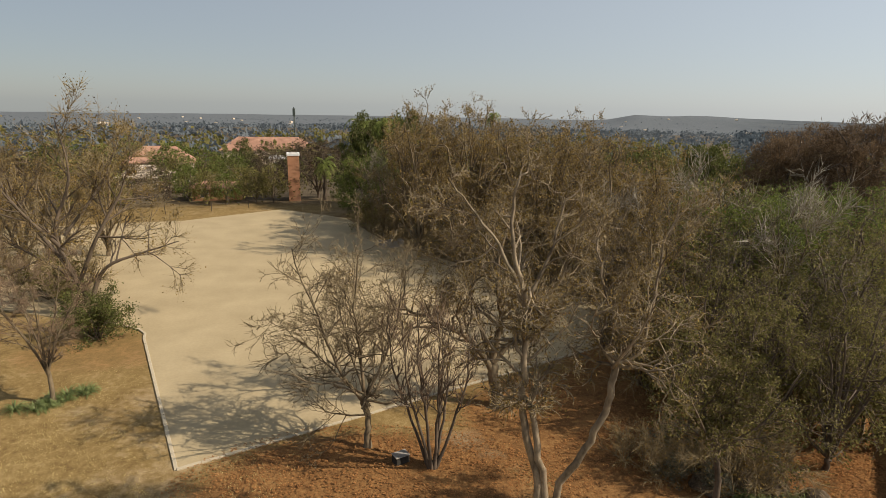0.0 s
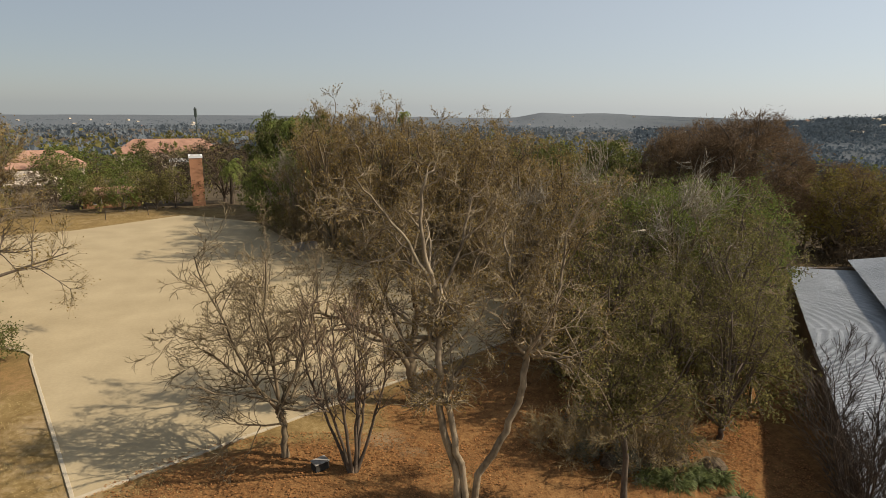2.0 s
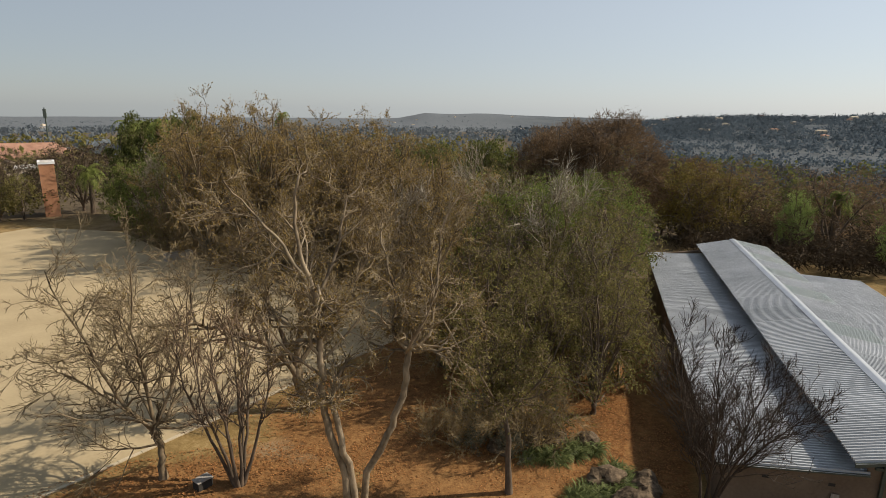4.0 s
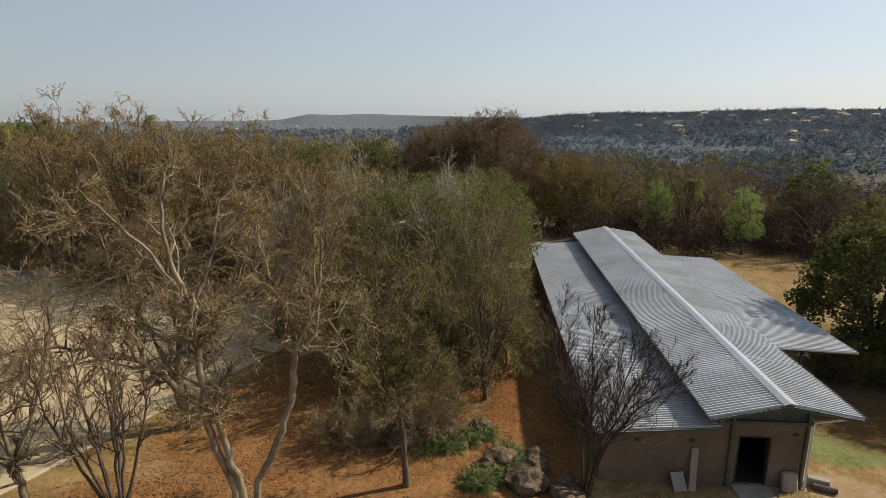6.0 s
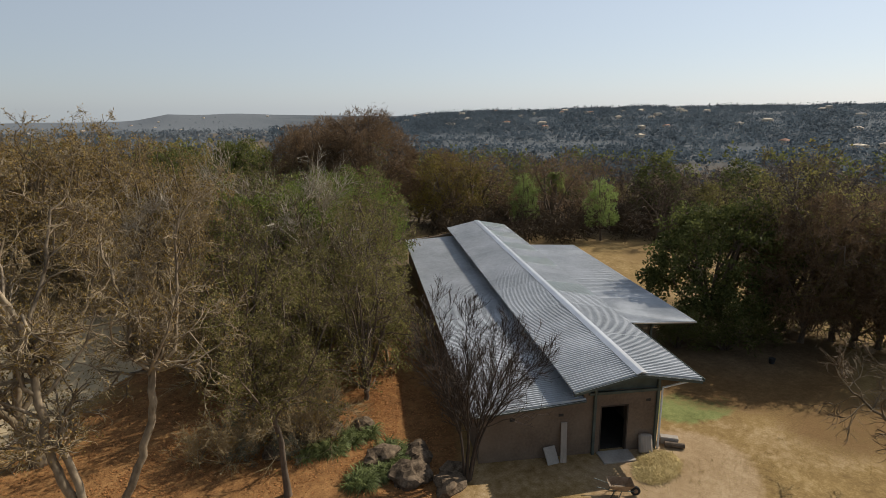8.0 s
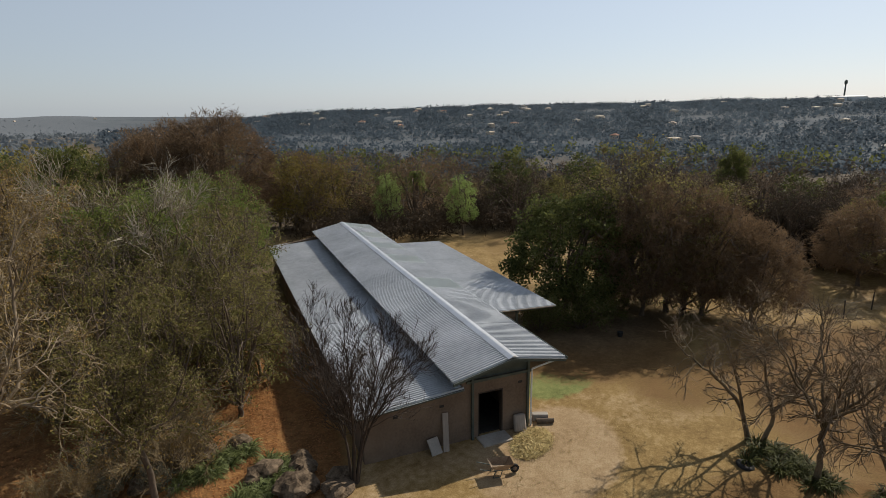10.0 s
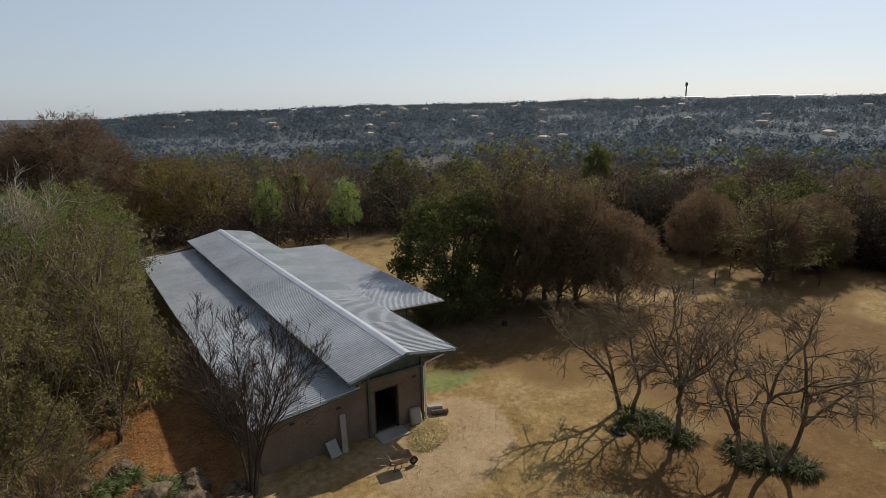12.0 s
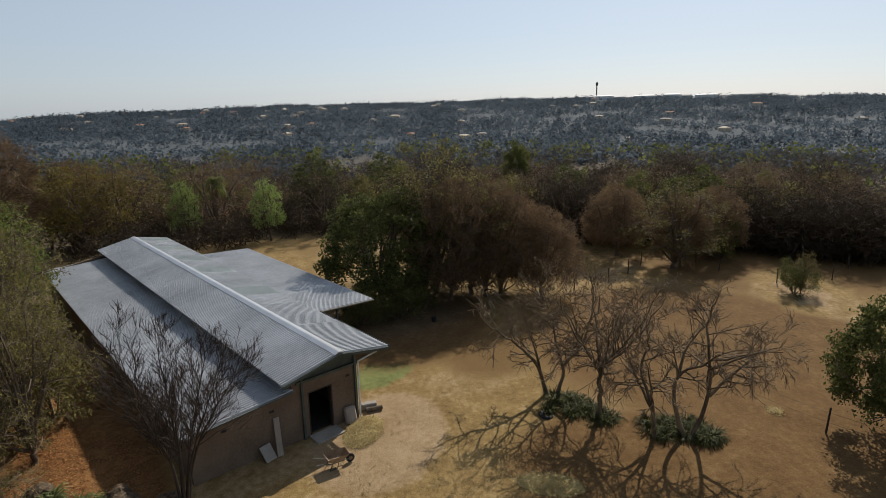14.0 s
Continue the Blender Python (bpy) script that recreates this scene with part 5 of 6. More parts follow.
LOW_DARK = [kind_of("evergreen_tree", "dark evergreen tree standing over the wood", 170 + k, 12, 0.15, 7, 3.2, 0.25, spec(kids=(0.28, 3, 2), twigs=2, reach=2.6, twig_len=0.9, leaves=0.6, leaf=0.26, dome=(3.8, 0.4, 12.6), clumps=(70, 1.1, 34), outward=0.2, **THIN), BARK_DARK, TWIG_BROWN, LEAF_DARK, "trees of the valley") for k in range(2)]
WAITING |= {ob.name for kinds in (LOW_BROWN, LOW_RUST, LOW_OLIVE, LOW_GREEN, LOW_DARK) for ob in kinds}

# trees placed one by one: across, ahead, height as a share of the model's, breadth
for kinds, spots in (
    (BROWN, [(-0.6, 59.0, 1.26, 0.7), (4.0, 59.2, 1.25, 0.7), (14.1, 54.0, 1.14, 0.6), (-0.4, 64.6, 1.05, 1.0), (5.2, 58.5, 1.15, 1.1), (10.1, 51.1, 1.04, 1.1), (2.6, 65.5, 1.15, 1.0), (8.9, 55.4, 1.11, 1.1), (14.2, 46.7, 0.99, 1.0), (-2.1, 68.7, 1.10, 1.0), (5.4, 62.4, 1.13, 1.1), (12.7, 59.9, 0.97, 1.0), (15.8, 40.8, 0.87, 1.0),
             (13.2, 32.9, 0.72, 1.0), (15.5, 36.1, 0.78, 1.0), (19.8, 49.9, 0.91, 1.0), (10.6, 73.3, 1.02, 1.0), (0.0, 74.8, 1.06, 1.0), (19.3, 61.7, 0.90, 1.0), (-31.0, 49.6, 0.82, 1.0), (-36.7, 53.8, 0.92, 1.1), (11.7, 30.6, 0.65, 0.8),
             (17.6, 44.5, 0.95, 1.0), (13.0, 54.2, 1.06, 1.0), (11.9, 50.6, 0.96, 1.0), (17.2, 54.9, 0.96, 1.0), (-41.9, 48.3, 0.87, 1.0), (-31.7, 58.4, 0.77, 1.0), (-45.6, 59.4, 0.91, 1.1)]),
    (OLIVE, [(12.6, 26.1, 0.79, 0.9), (15.2, 29.3, 0.83, 0.9), (15.0, 24.5, 0.72, 0.8), (17.0, 33.1, 0.87, 1.0), (20.4, 39.5, 0.92, 1.0), (23.3, 44.9, 0.96, 1.0), (16.8, 26.9, 0.70, 0.8), (18.0, 30.6, 0.76, 0.85),
             (18.2, 24.0, 0.69, 0.75), (20.2, 27.2, 0.86, 0.8), (22.7, 30.4, 0.92, 0.85), (25.5, 33.5, 0.97, 0.85), (11.7, 58.0, 1.05, 1.0), (14.4, 55.1, 0.96, 1.0), (44.0, 10.1, 1.14, 1.0), (43.1, 6.8, 0.94, 1.0), (16.9, 22.5, 0.71, 0.85), (19.2, 25.7, 0.78, 0.85)]),
    (GREEN, [(20.1, 33.3, 1.02, 0.85), (22.7, 36.0, 1.06, 0.9), (18.0, 35.9, 1.09, 0.85), (26.0, 42.9, 0.96, 0.9), (28.8, 47.4, 0.95, 0.9), (28.2, 37.0, 1.01, 0.9), (31.5, 41.0, 1.01, 0.9), (34.4, 47.6, 0.95, 0.9), (-6.8, 75.1, 0.99, 0.9), (-9.5, 81.6, 0.83, 0.9), (-3.4, 72.9, 0.94, 0.8), (31.8, 52.1, 0.90, 0.9)]),
    (GREY, [(19.5, 31.0, 1.09, 0.9), (17.7, 35.9, 1.07, 0.9), (13.0, 40.6, 0.88, 0.8), (-5.0, 68.9, 0.90, 0.8)]),
    (DARK, [(22.0, 59.5, 1.14, 0.9), (32.7, 67.4, 1.16, 0.7), (-7.5, 85.8, 1.37, 0.7), (-3.0, 87.7, 1.41, 0.7), (40.2, 13.6, 0.9, 1.0), (25.5, -15.4, 0.67, 0.85), (108.7, 8.2, 1.2, 0.5), (95.5, 60.7, 0.70, 0.9)]),
    (RUST, [(47.6, 61.6, 1.13, 1.0), (41.0, 66.0, 0.98, 0.8), (48.3, 71.0, 1.05, 0.9), (58.2, 57.8, 0.77, 0.8), (41.4, 8.2, 0.7, 0.8), (43.5, 4.4, 0.68, 0.85), (43.6, 1.2, 0.52, 0.95)]),
    (LIGHT, [(60.4, 33.6, 0.86, 0.72), (57.2, 42.4, 0.88, 0.65)]),
    (GOLD, [(53.5, 51.5, 1.12, 0.95)]),
    (OLIVE, [(53.1, -10.6, 0.76, 1.35), (46.9, -19.2, 0.32, 0.8), (42.9, 9.6, 1.02, 0.95), (42.6, 5.6, 0.8, 1.0)]),
    (RUST, [(57.5, -6.0, 0.52, 1.0), (58.5, -15.0, 0.5, 1.0), (54.0, -11.4, 0.5, 0.8)]),
):
    for x, y, size, wide in spots:
        plant(kinds, x, y, size, wide)


def scatter(seed, count, az0, az1, r0, r1, gap, mix, clear=(), small=0.62, large=0.98):
    """Sows trees over a sector of the land, no two nearer than gap, none in the clearings (x, y, radius)."""
    rng = random.Random(seed)
    put = []
    for k in range(count * 12):
        a, r = radians(rng.uniform(az0, az1)), math.sqrt(rng.uniform(r0 * r0, r1 * r1))
        x, y = r * math.sin(a), r * math.cos(a)
        if any((x - px) ** 2 + (y - py) ** 2 < gap * gap for px, py in put) or any((x - cx) ** 2 + (y - cy) ** 2 < cr * cr for cx, cy, cr in clear):
            continue
        put.append((x, y))
        kinds = rng.choices([m[0] for m in mix], [m[1] for m in mix])[0]
        plant(kinds, x, y, rng.uniform(small, large), rng.uniform(0.95, 1.35), rng)
        if len(put) >= count:
            break


PADDOCK = [(54.0, 24.5, 13), (42.7, -13.0, 23), (55.2, -23.1, 10), (45.6, 8.7, 12)]
scatter(1, 130, 46, 128, 66, 190, 6.0, [(LOW_BROWN, 5), (LOW_RUST, 3), (LOW_OLIVE, 1.4), (LOW_DARK, 0.9), (LOW_GREEN, 0.2)], PADDOCK)
scatter(2, 40, 22, 47, 78, 170, 7.0, [(LOW_BROWN, 4), (LOW_RUST, 2), (LOW_OLIVE, 3), (LOW_GREEN, 1)])
scatter(3, 34, -9, 22, 80, 170, 7.0, [(LOW_BROWN, 4), (LOW_OLIVE, 3), (LOW_GREEN, 2), (LOW_DARK, 1)])
scatter(4, 70, -60, -8, 95, 260, 8.0, [(LOW_BROWN, 3), (LOW_OLIVE, 3), (LOW_GREEN, 3), (LOW_DARK, 1)], HOUSE_YARDS)
for kinds, spots in ((LOW_OLIVE, [(-26.2, 92.5, 0.53, 1.0), (-23.6, 93.0, 0.66, 0.8), (-28.4, 94.0, 0.62, 0.9), (-33.8, 92.0, 0.51, 1.0), (-42.2, 98.7, 0.70, 1.1)]), (LOW_GREEN, [(-30.1, 90.6, 0.51, 1.0), (-37.4, 94.5, 0.60, 1.0), (-43.9, 106.8, 0.79, 1.0), (-34.8, 110.5, 0.78, 1.0)]),
                     (LOW_BROWN, [(-27.5, 103.2, 0.75, 1.0), (-40.4, 88.2, 0.62, 1.0), (-47.5, 90.9, 0.71, 1.0), (-30.5, 118.3, 0.84, 1.0), (-24.6, 114.1, 0.79, 1.0)])):
    for x, y, size, wide in spots:
        plant(kinds, x, y, size, wide)
scatter(6, 42, 62, 128, 64, 88, 4.6, [(LOW_BROWN, 5), (LOW_RUST, 2.5), (LOW_OLIVE, 1.6), (LOW_DARK, 0.8)], [(43, -13, 24), (54, 24, 10), (50, -19, 15), (53, -10, 13)], 0.5, 0.78)
scatter(11, 34, 86, 118, 63, 74, 2.8, [(LOW_BROWN, 4), (LOW_RUST, 2), (LOW_OLIVE, 3), (LOW_DARK, 1)], (), 0.48, 0.72)
scatter(5, 22, -62, -27, 68, 100, 5.0, [(LOW_BROWN, 4), (LOW_OLIVE, 2)], [(-42, 62, 16)])


# ---- far woods: too many to count ----
def far_woods(name, seed, count, az0, az1, r0, r1, size, material, label, even=True, per=9, leaf=0.42, long=1.2, gaps=-0.62, clear=()):
    rng = np.random.default_rng(seed)
    a = np.radians(rng.uniform(az0, az1, count))
    r = np.sqrt(rng.uniform(r0 * r0, r1 * r1, count)) if even else np.exp(rng.uniform(math.log(r0), math.log(r1), count))
    x, y = r * np.sin(a), r * np.cos(a)
    clumps = np.sin(x * 0.02 + 2 * np.sin(y * 0.013)) * np.sin(y * 0.017 + 1.5 * np.sin(x * 0.011))
    keep = clumps > gaps
    for cx, cy, cr in clear:
        keep &= np.hypot(x - cx, y - cy) > cr
    x, y = x[keep], y[keep]
    m = len(x)
    s = size * rng.uniform(0.6, 1.3, m)
    lobes = unit(rng.normal(0, 1, (m, per, 3))) * rng.uniform(0.5, 1.0, (m, per, 1)) * s[:, None, None] * (0.55, 0.55, 0.5)
    spots = np.stack([x, y, height(x, y) + s * 0.55], 1)[:, None] + lobes
    v, f = leaf_cloud(rng, spots.reshape(-1, 3), size * leaf, 0.2, long)
    return tagged(new(name, mesh_of(name, v, f, material)), label, "woods", kind="stuff")


far_woods("valley_woods", 1, 2600, 34, 128, 180, 520, 10, LEAF_BROWN_FAR, "bare brown woods on the valley floor", per=24, leaf=0.07, long=4)
far_woods("valley_evergreens", 2, 700, 34, 128, 180, 600, 11, LEAF_DARK, "dark evergreens dotted through the valley", per=22, leaf=0.2)
far_woods("ridge_woods", 3, 30000, 29, 130, 430, 1780, 7.0, LEAF_FAR_HAZY, "woods on the far ridge with haze in their blue-grey colour", per=9, leaf=0.34, long=1.1, gaps=-0.72, clear=FAR_YARDS)
far_woods("ridge_groves", 9, 9000, 29, 130, 380, 1780, 11.0, LEAF_GROVE_HAZY, "darker groves of tall trees on the far ridge, coloured for haze", per=10, leaf=0.26, long=1.2, gaps=0.12, clear=FAR_YARDS)
far_woods("plain_trees", 4, 5200, -62, 42, 230, 3600, 7, LEAF_PLAIN_HAZY, "scattered trees over the low plain, haze in their pale colour", False)
far_woods("suburb_trees", 5, 900, -62, 44, 170, 420, 9, LEAF_OLIVE, "garden trees of the suburb", True, 20, 0.18)
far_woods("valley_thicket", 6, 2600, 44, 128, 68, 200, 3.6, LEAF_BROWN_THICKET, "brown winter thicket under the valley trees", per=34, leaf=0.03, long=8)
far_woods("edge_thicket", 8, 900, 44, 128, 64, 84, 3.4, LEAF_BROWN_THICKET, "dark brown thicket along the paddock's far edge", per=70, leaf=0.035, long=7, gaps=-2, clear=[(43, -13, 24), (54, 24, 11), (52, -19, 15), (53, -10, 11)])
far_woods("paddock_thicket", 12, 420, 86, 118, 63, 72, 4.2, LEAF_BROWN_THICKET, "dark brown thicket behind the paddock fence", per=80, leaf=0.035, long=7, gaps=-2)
far_woods("suburb_thicket", 7, 900, -62, 44, 92, 190, 3.6, LEAF_OLIVE, "garden shrubs and hedges below the hilltop", per=30, leaf=0.09)


# ---- palms ----
def palm(name, x, y, tall, spread, count, label, seed, leaf=None):
    rng = np.random.default_rng(seed)
    top = thing(name, pose(x, y, float(height(x, y)) - 0.1, 0, 0, rng.uniform(0, 360)), label, "palm tree")
    w = Wood()
    line = smooth_line([(0, 0, 0), (0.1, 0.05, tall * 0.4), (0.05, 0.1, tall * 0.8), (0, 0.1, tall)])
    w.tube(line, np.linspace(0.32, 0.24, len(line)) * (1 + 0.12 * np.sin(np.arange(len(line)) * 2.1)), 9)
    ob = new("trunk", mesh_of("trunk", np.concatenate(w.v), [np.concatenate(w.q)], BARK_DARK, True))
    ob.parent = top
    for k in range(count):
        a, rise = 2.4 * k, rng.uniform(-0.7, 1.0)
        d = np.array([math.cos(a), math.sin(a), 0])
        size = spread * rng.uniform(0.8, 1.1)
        s = np.linspace(0, 1, 7)[:, None]
        spine = np.array([0, 0.1, tall]) + d * size * s * (1 - 0.25 * s) + np.array([0, 0, 1.0]) * size * (rise * s - (0.75 + 0.35 * rise) * s * s)
        side = np.cross(d, (0, 0, 1))
        vs, fs = [], []
        for i in range(1, 7):
            for q in (-1, 1):
                for u in (0.0, 0.5):
                    at = spine[i - 1] + (spine[i] - spine[i - 1]) * u
                    tip = at + side * q * size * 0.26 * math.sin(math.pi * (0.18 + 0.75 * i / 7)) + (spine[i] - spine[i - 1]) * 0.9 - np.array([0, 0, size * 0.10])
                    b = len(vs)
                    vs += [at, at + (spine[i] - spine[i - 1]) * 0.42, tip]
                    fs.append((b, b + 1, b + 2))
        ob = new("frond", mesh_of("frond", np.array(vs), [np.array(fs)], leaf or LEAF_GREEN))
        ob.parent = top
    return top


palm("palm_tree", 60.0, 40.1, 7.6, 1.8, 34, "fan palm standing among the bare valley trees", 1)
for k, (x, y, tall, spread) in enumerate(((-8.9, 88, 12.6, 3.6), (-5.8, 86, 13.0, 3.8), (11.0, 94, 14.2, 1.8), (-88, 168, 9.5, 3.4), (-82, 172, 10.0, 3.6), (-94, 176, 9.0, 3.4), (-74, 178, 9.5, 3.4), (-16, 96, 6.5, 3.0))):
    palm("palm_tree", x, y, tall, spread, 20, "tall feather palm rising over the garden trees", 10 + k)


# ---- shrubs ----
def shrub_model(name, label, seed, size, S, bark, twig, leaf, group):
    rng = np.random.default_rng(seed)
    limbs = []
    for k in range(9):
        a, t = 2.4 * k, radians(10 + 62 * (k + 0.5) / 9)
        tip = np.array([math.cos(a) * math.sin(t) * size * 0.7, math.sin(a) * math.sin(t) * size * 0.7, size * math.cos(t) * rng.uniform(0.8, 1.1) + 0.1])
        limbs.append((0.035, 0.008, 0.1, [(0.08 * math.cos(a), 0.08 * math.sin(a), -0.05), tuple(tip * 0.5 + rng.normal(0, 0.05, 3)), tuple(tip)]))
    return tree(name, pose(0, 0, 0), label, limbs, S, seed, bark, twig, leaf, "shrub", group)


BUSH = dict(n=3, sides=4, per=2, levels=2, bent=False)
SHRUB_DARK = shrub_model("evergreen_shrub", "dark dense evergreen shrub", 301, 2.6, spec(kids=(1.6, 3, 3), twigs=2, reach=1.0, twig_len=0.4, leaves=3, leaf=0.07, fluff=0.16, **BUSH), BARK_DARK, TWIG_BROWN, LEAF_DARK, "evergreen shrubs")
SHRUB_GREY = shrub_model("grey_shrub", "grey-green bushy shrub on the leaf litter", 302, 2.2, spec(kids=(1.8, 3, 3), twigs=2, reach=1.0, twig_len=0.5, leaves=1, leaf=0.08, fluff=0.12, **BUSH), BARK_TAN, TWIG_GREY, LEAF_GREY, "shrubs under the trees")
SHRUB_BROWN = shrub_model("twiggy_shrub", "leafless brown twiggy shrub under the trees", 303, 2.6, spec(kids=(1.8, 3, 3), twigs=3, reach=1.2, twig_len=0.7, leaves=0.15, leaf=0.06, **BUSH), BARK_TAN, TWIG_BROWN, LEAF_DRY, "shrubs under the trees")
SHRUB_OLIVE = shrub_model("olive_shrub", "olive-green straggling shrub under the trees", 304, 2.6, spec(kids=(1.7, 3, 3), twigs=2, reach=1.1, twig_len=0.5, leaves=0.8, leaf=0.09, fluff=0.15, **BUSH), BARK_TAN, TWIG_BROWN, LEAF_OLIVE, "shrubs under the trees")
SHRUBS = random.Random(31)
for model, spots in (
    (SHRUB_DARK, [(-21.6, 37.2, 1.15), (-22.7, 37.9, 0.9), (36.8, 11.3, 1.2), (39.6, 10.8, 1.1), (35.0, 13.6, 1.0), (44.1, 8.2, 1.0), (57.4, -15.8, 1.2), (46.8, -18.7, 0.85)]),
    (SHRUB_GREY, [(10.3, 23.6, 0.7), (11.1, 20.7, 0.5), (14.0, 22.2, 0.7), (9.8, 21.9, 0.5), (11.6, 23.2, 0.7)]),
    (SHRUB_BROWN, [(13.9, 26.1, 1.0), (9.2, 22.3, 0.75), (11.9, 21.2, 1.25), (12.9, 20.7, 0.95), (10.4, 22.4, 0.9), (13.4, 22.6, 1.0), (8.3, 23.4, 0.6), (16.1, 28.7, 1.3), (12.0, 30.2, 1.4), (14.7, 32.9, 1.4), (18.1, 34.9, 1.4), (8.2, 51.7, 1.3), (10.8, 49.1, 1.4), (5.3, 55.4, 1.4),
                   (-0.1, 61.7, 1.4), (2.3, 58.6, 1.5), (13.2, 45.6, 1.5), (16.3, 43.1, 1.5), (-4.1, 67.8, 1.4), (16.7, 39.4, 1.4), (44.6, 4.4, 1.5), (42.3, 1.1, 1.2), (-28.2, 47.2, 1.3), (-34.0, 48.8, 1.4), (-38.8, 51.0, 1.4)]),
    (SHRUB_OLIVE, [(20.5, 25.0, 1.5), (18.9, 26.7, 1.3), (20.8, 30.1, 1.4), (23.5, 33.2, 1.5), (16.5, 31.2, 1.4), (19.7, 32.5, 1.4), (21.8, 35.6, 1.5), (13.2, 28.3, 1.3), (26.3, 38.7, 1.5), (-26.9, 44.0, 1.1), (-29.3, 45.2, 1.2), (-6.7, 71.0, 1.4)]),
):
    first = True
    for x, y, size in spots:
        m = pose(x, y, float(height(x, y)) - 0.03, 0, 0, SHRUBS.uniform(0, 360)) @ Matrix.Scale(size, 4)
        if first:
            model.matrix_basis = m
        else:
            copy_thing(model, m @ Matrix.Diagonal([1 / c for c in model.scale] + [1]))
        first = False


# ---- strap-leaved plants, rocks ----
def strap_plant(x, y, size, seed, label, group, material):
    rng = np.random.default_rng(seed)
    top = thing("agapanthus", pose(x, y, 0, 0, 0, rng.uniform(0, 360)), label, "plant", group)
    for half in range(2):
        vs, fs = [], []
        for k in range(22):
            a, lift = rng.uniform(0, 6.28), rng.uniform(0.5, 1.3)
            d, side = np.array([math.cos(a), math.sin(a), 0]), np.array([-math.sin(a), math.cos(a), 0])
            b, w = len(vs), 0.028 * size
            for i, s in enumerate((0, 0.35, 0.7, 1.0)):
                at = d * (0.06 + 0.62 * size * s) + np.array([0, 0, size * (lift * s - 0.85 * s * s * lift ** 0.5)]) + rng.normal(0, 0.01, 3)
                vs += [at - side * w * (1 - 0.75 * s), at + side * w * (1 - 0.75 * s) + (0, 0, 0.008)]
            fs += [(b + 2 * i, b + 2 * i + 1, b + 2 * i + 3, b + 2 * i + 2) for i in range(3)]
        ob = new("leaf_fan", mesh_of("leaf_fan", np.array(vs), [np.array(fs)], material))
        ob.parent = top
    return top


PLANTS = random.Random(8)
for cx, cy, rx, ry, turn, count, label, group in (
    (13.4, 19.9, 2.1, 0.55, -5, 34, "green strap-leaved plant along the rocks", "plants by the rocks"),
    (13.2, 17.2, 1.5, 0.6, 0, 26, "green strap-leaved plant among boulders", "plants by the boulders"),
    (14.7, 18.0, 0.5, 0.5, 30, 8, "green strap-leaved plant among boulders", "plants by the boulders"),
    (-18.7, 29.5, 1.5, 0.7, 35, 8, "yellow-green strap-leaved plant under a bare tree", "plants under the bare tree"),
    (-20.1, 28.2, 0.9, 0.5, 0, 5, "yellow-green strap-leaved plant under a bare tree", "plants under the bare tree"),
    (25.7, -0.6, 1.2, 1.5, 0, 22, "dark green strap-leaved plant round the paddock trees", "plants in the paddock"),
    (24.9, -2.4, 0.7, 0.7, 0, 7, "dark green strap-leaved plant round the paddock trees", "plants in the paddock"),
    (24.5, -5.9, 1.1, 1.7, 0, 28, "dark green strap-leaved plant round the paddock trees", "plants in the paddock"),
):
    c, s = math.cos(radians(turn)), math.sin(radians(turn))
    for k in range(count):
        a, q = PLANTS.uniform(0, 6.28), math.sqrt(PLANTS.random())
        u, w = rx * q * math.cos(a), ry * q * math.sin(a)
        strap_plant(cx + u * c - w * s, cy + u * s + w * c, PLANTS.uniform(0.8, 1.1) * (1.15 if "paddock" in group else 1.0), PLANTS.randrange(9999), label, group, STRAP_PALE if "yellow" in label else STRAP_DARK if "dark" in label else STRAP_LEAF)


def boulder(x, y, size, seed, label):
    rng = random.Random(seed)
    bm = bmesh.new()
    bmesh.ops.create_icosphere(bm, subdivisions=3, radius=1.0)
    off = Vector((rng.uniform(0, 50), rng.uniform(0, 50), rng.uniform(0, 50)))
    for v in bm.verts:
        n1, n2 = noise.noise(v.co * 1.1 + off), noise.noise(v.co * 3.4 + off)
        v.co *= 1 + 0.50 * n1 + 0.20 * n2 + 0.07 * noise.noise(v.co * 8.0 + off)
        v.co = Vector((v.co.x * 1.15, v.co.y * 0.9, max(v.co.z, -0.35) * 0.72))
    me = bpy.data.meshes.new("boulder")
    bm.to_mesh(me)
    bm.free()
    me.materials.append(ROCK)
    ob = new("boulder", me)
    ob.matrix_basis = pose(x, y, size * 0.16, rng.uniform(-8, 8), rng.uniform(-8, 8), rng.uniform(0, 360)) @ Matrix.Scale(size, 4)
    return tagged(ob, label, "rock", "garden boulders")


for k, (x, y, size) in enumerate(((12.6, 21.9, 0.85), (11.6, 22.0, 0.6), (13.6, 21.2, 0.75), (10.9, 21.4, 0.5), (15.0, 20.4, 0.6), (12.2, 22.8, 0.7), (14.0, 17.7, 0.72), (13.9, 15.9, 0.8), (15.3, 16.8, 0.7), (14.8, 14.4, 0.62), (15.6, 14.9, 0.5), (14.7, 16.2, 0.6))):
    boulder(x, y, size, 40 + k, "rough brown weathered boulder in the planting")


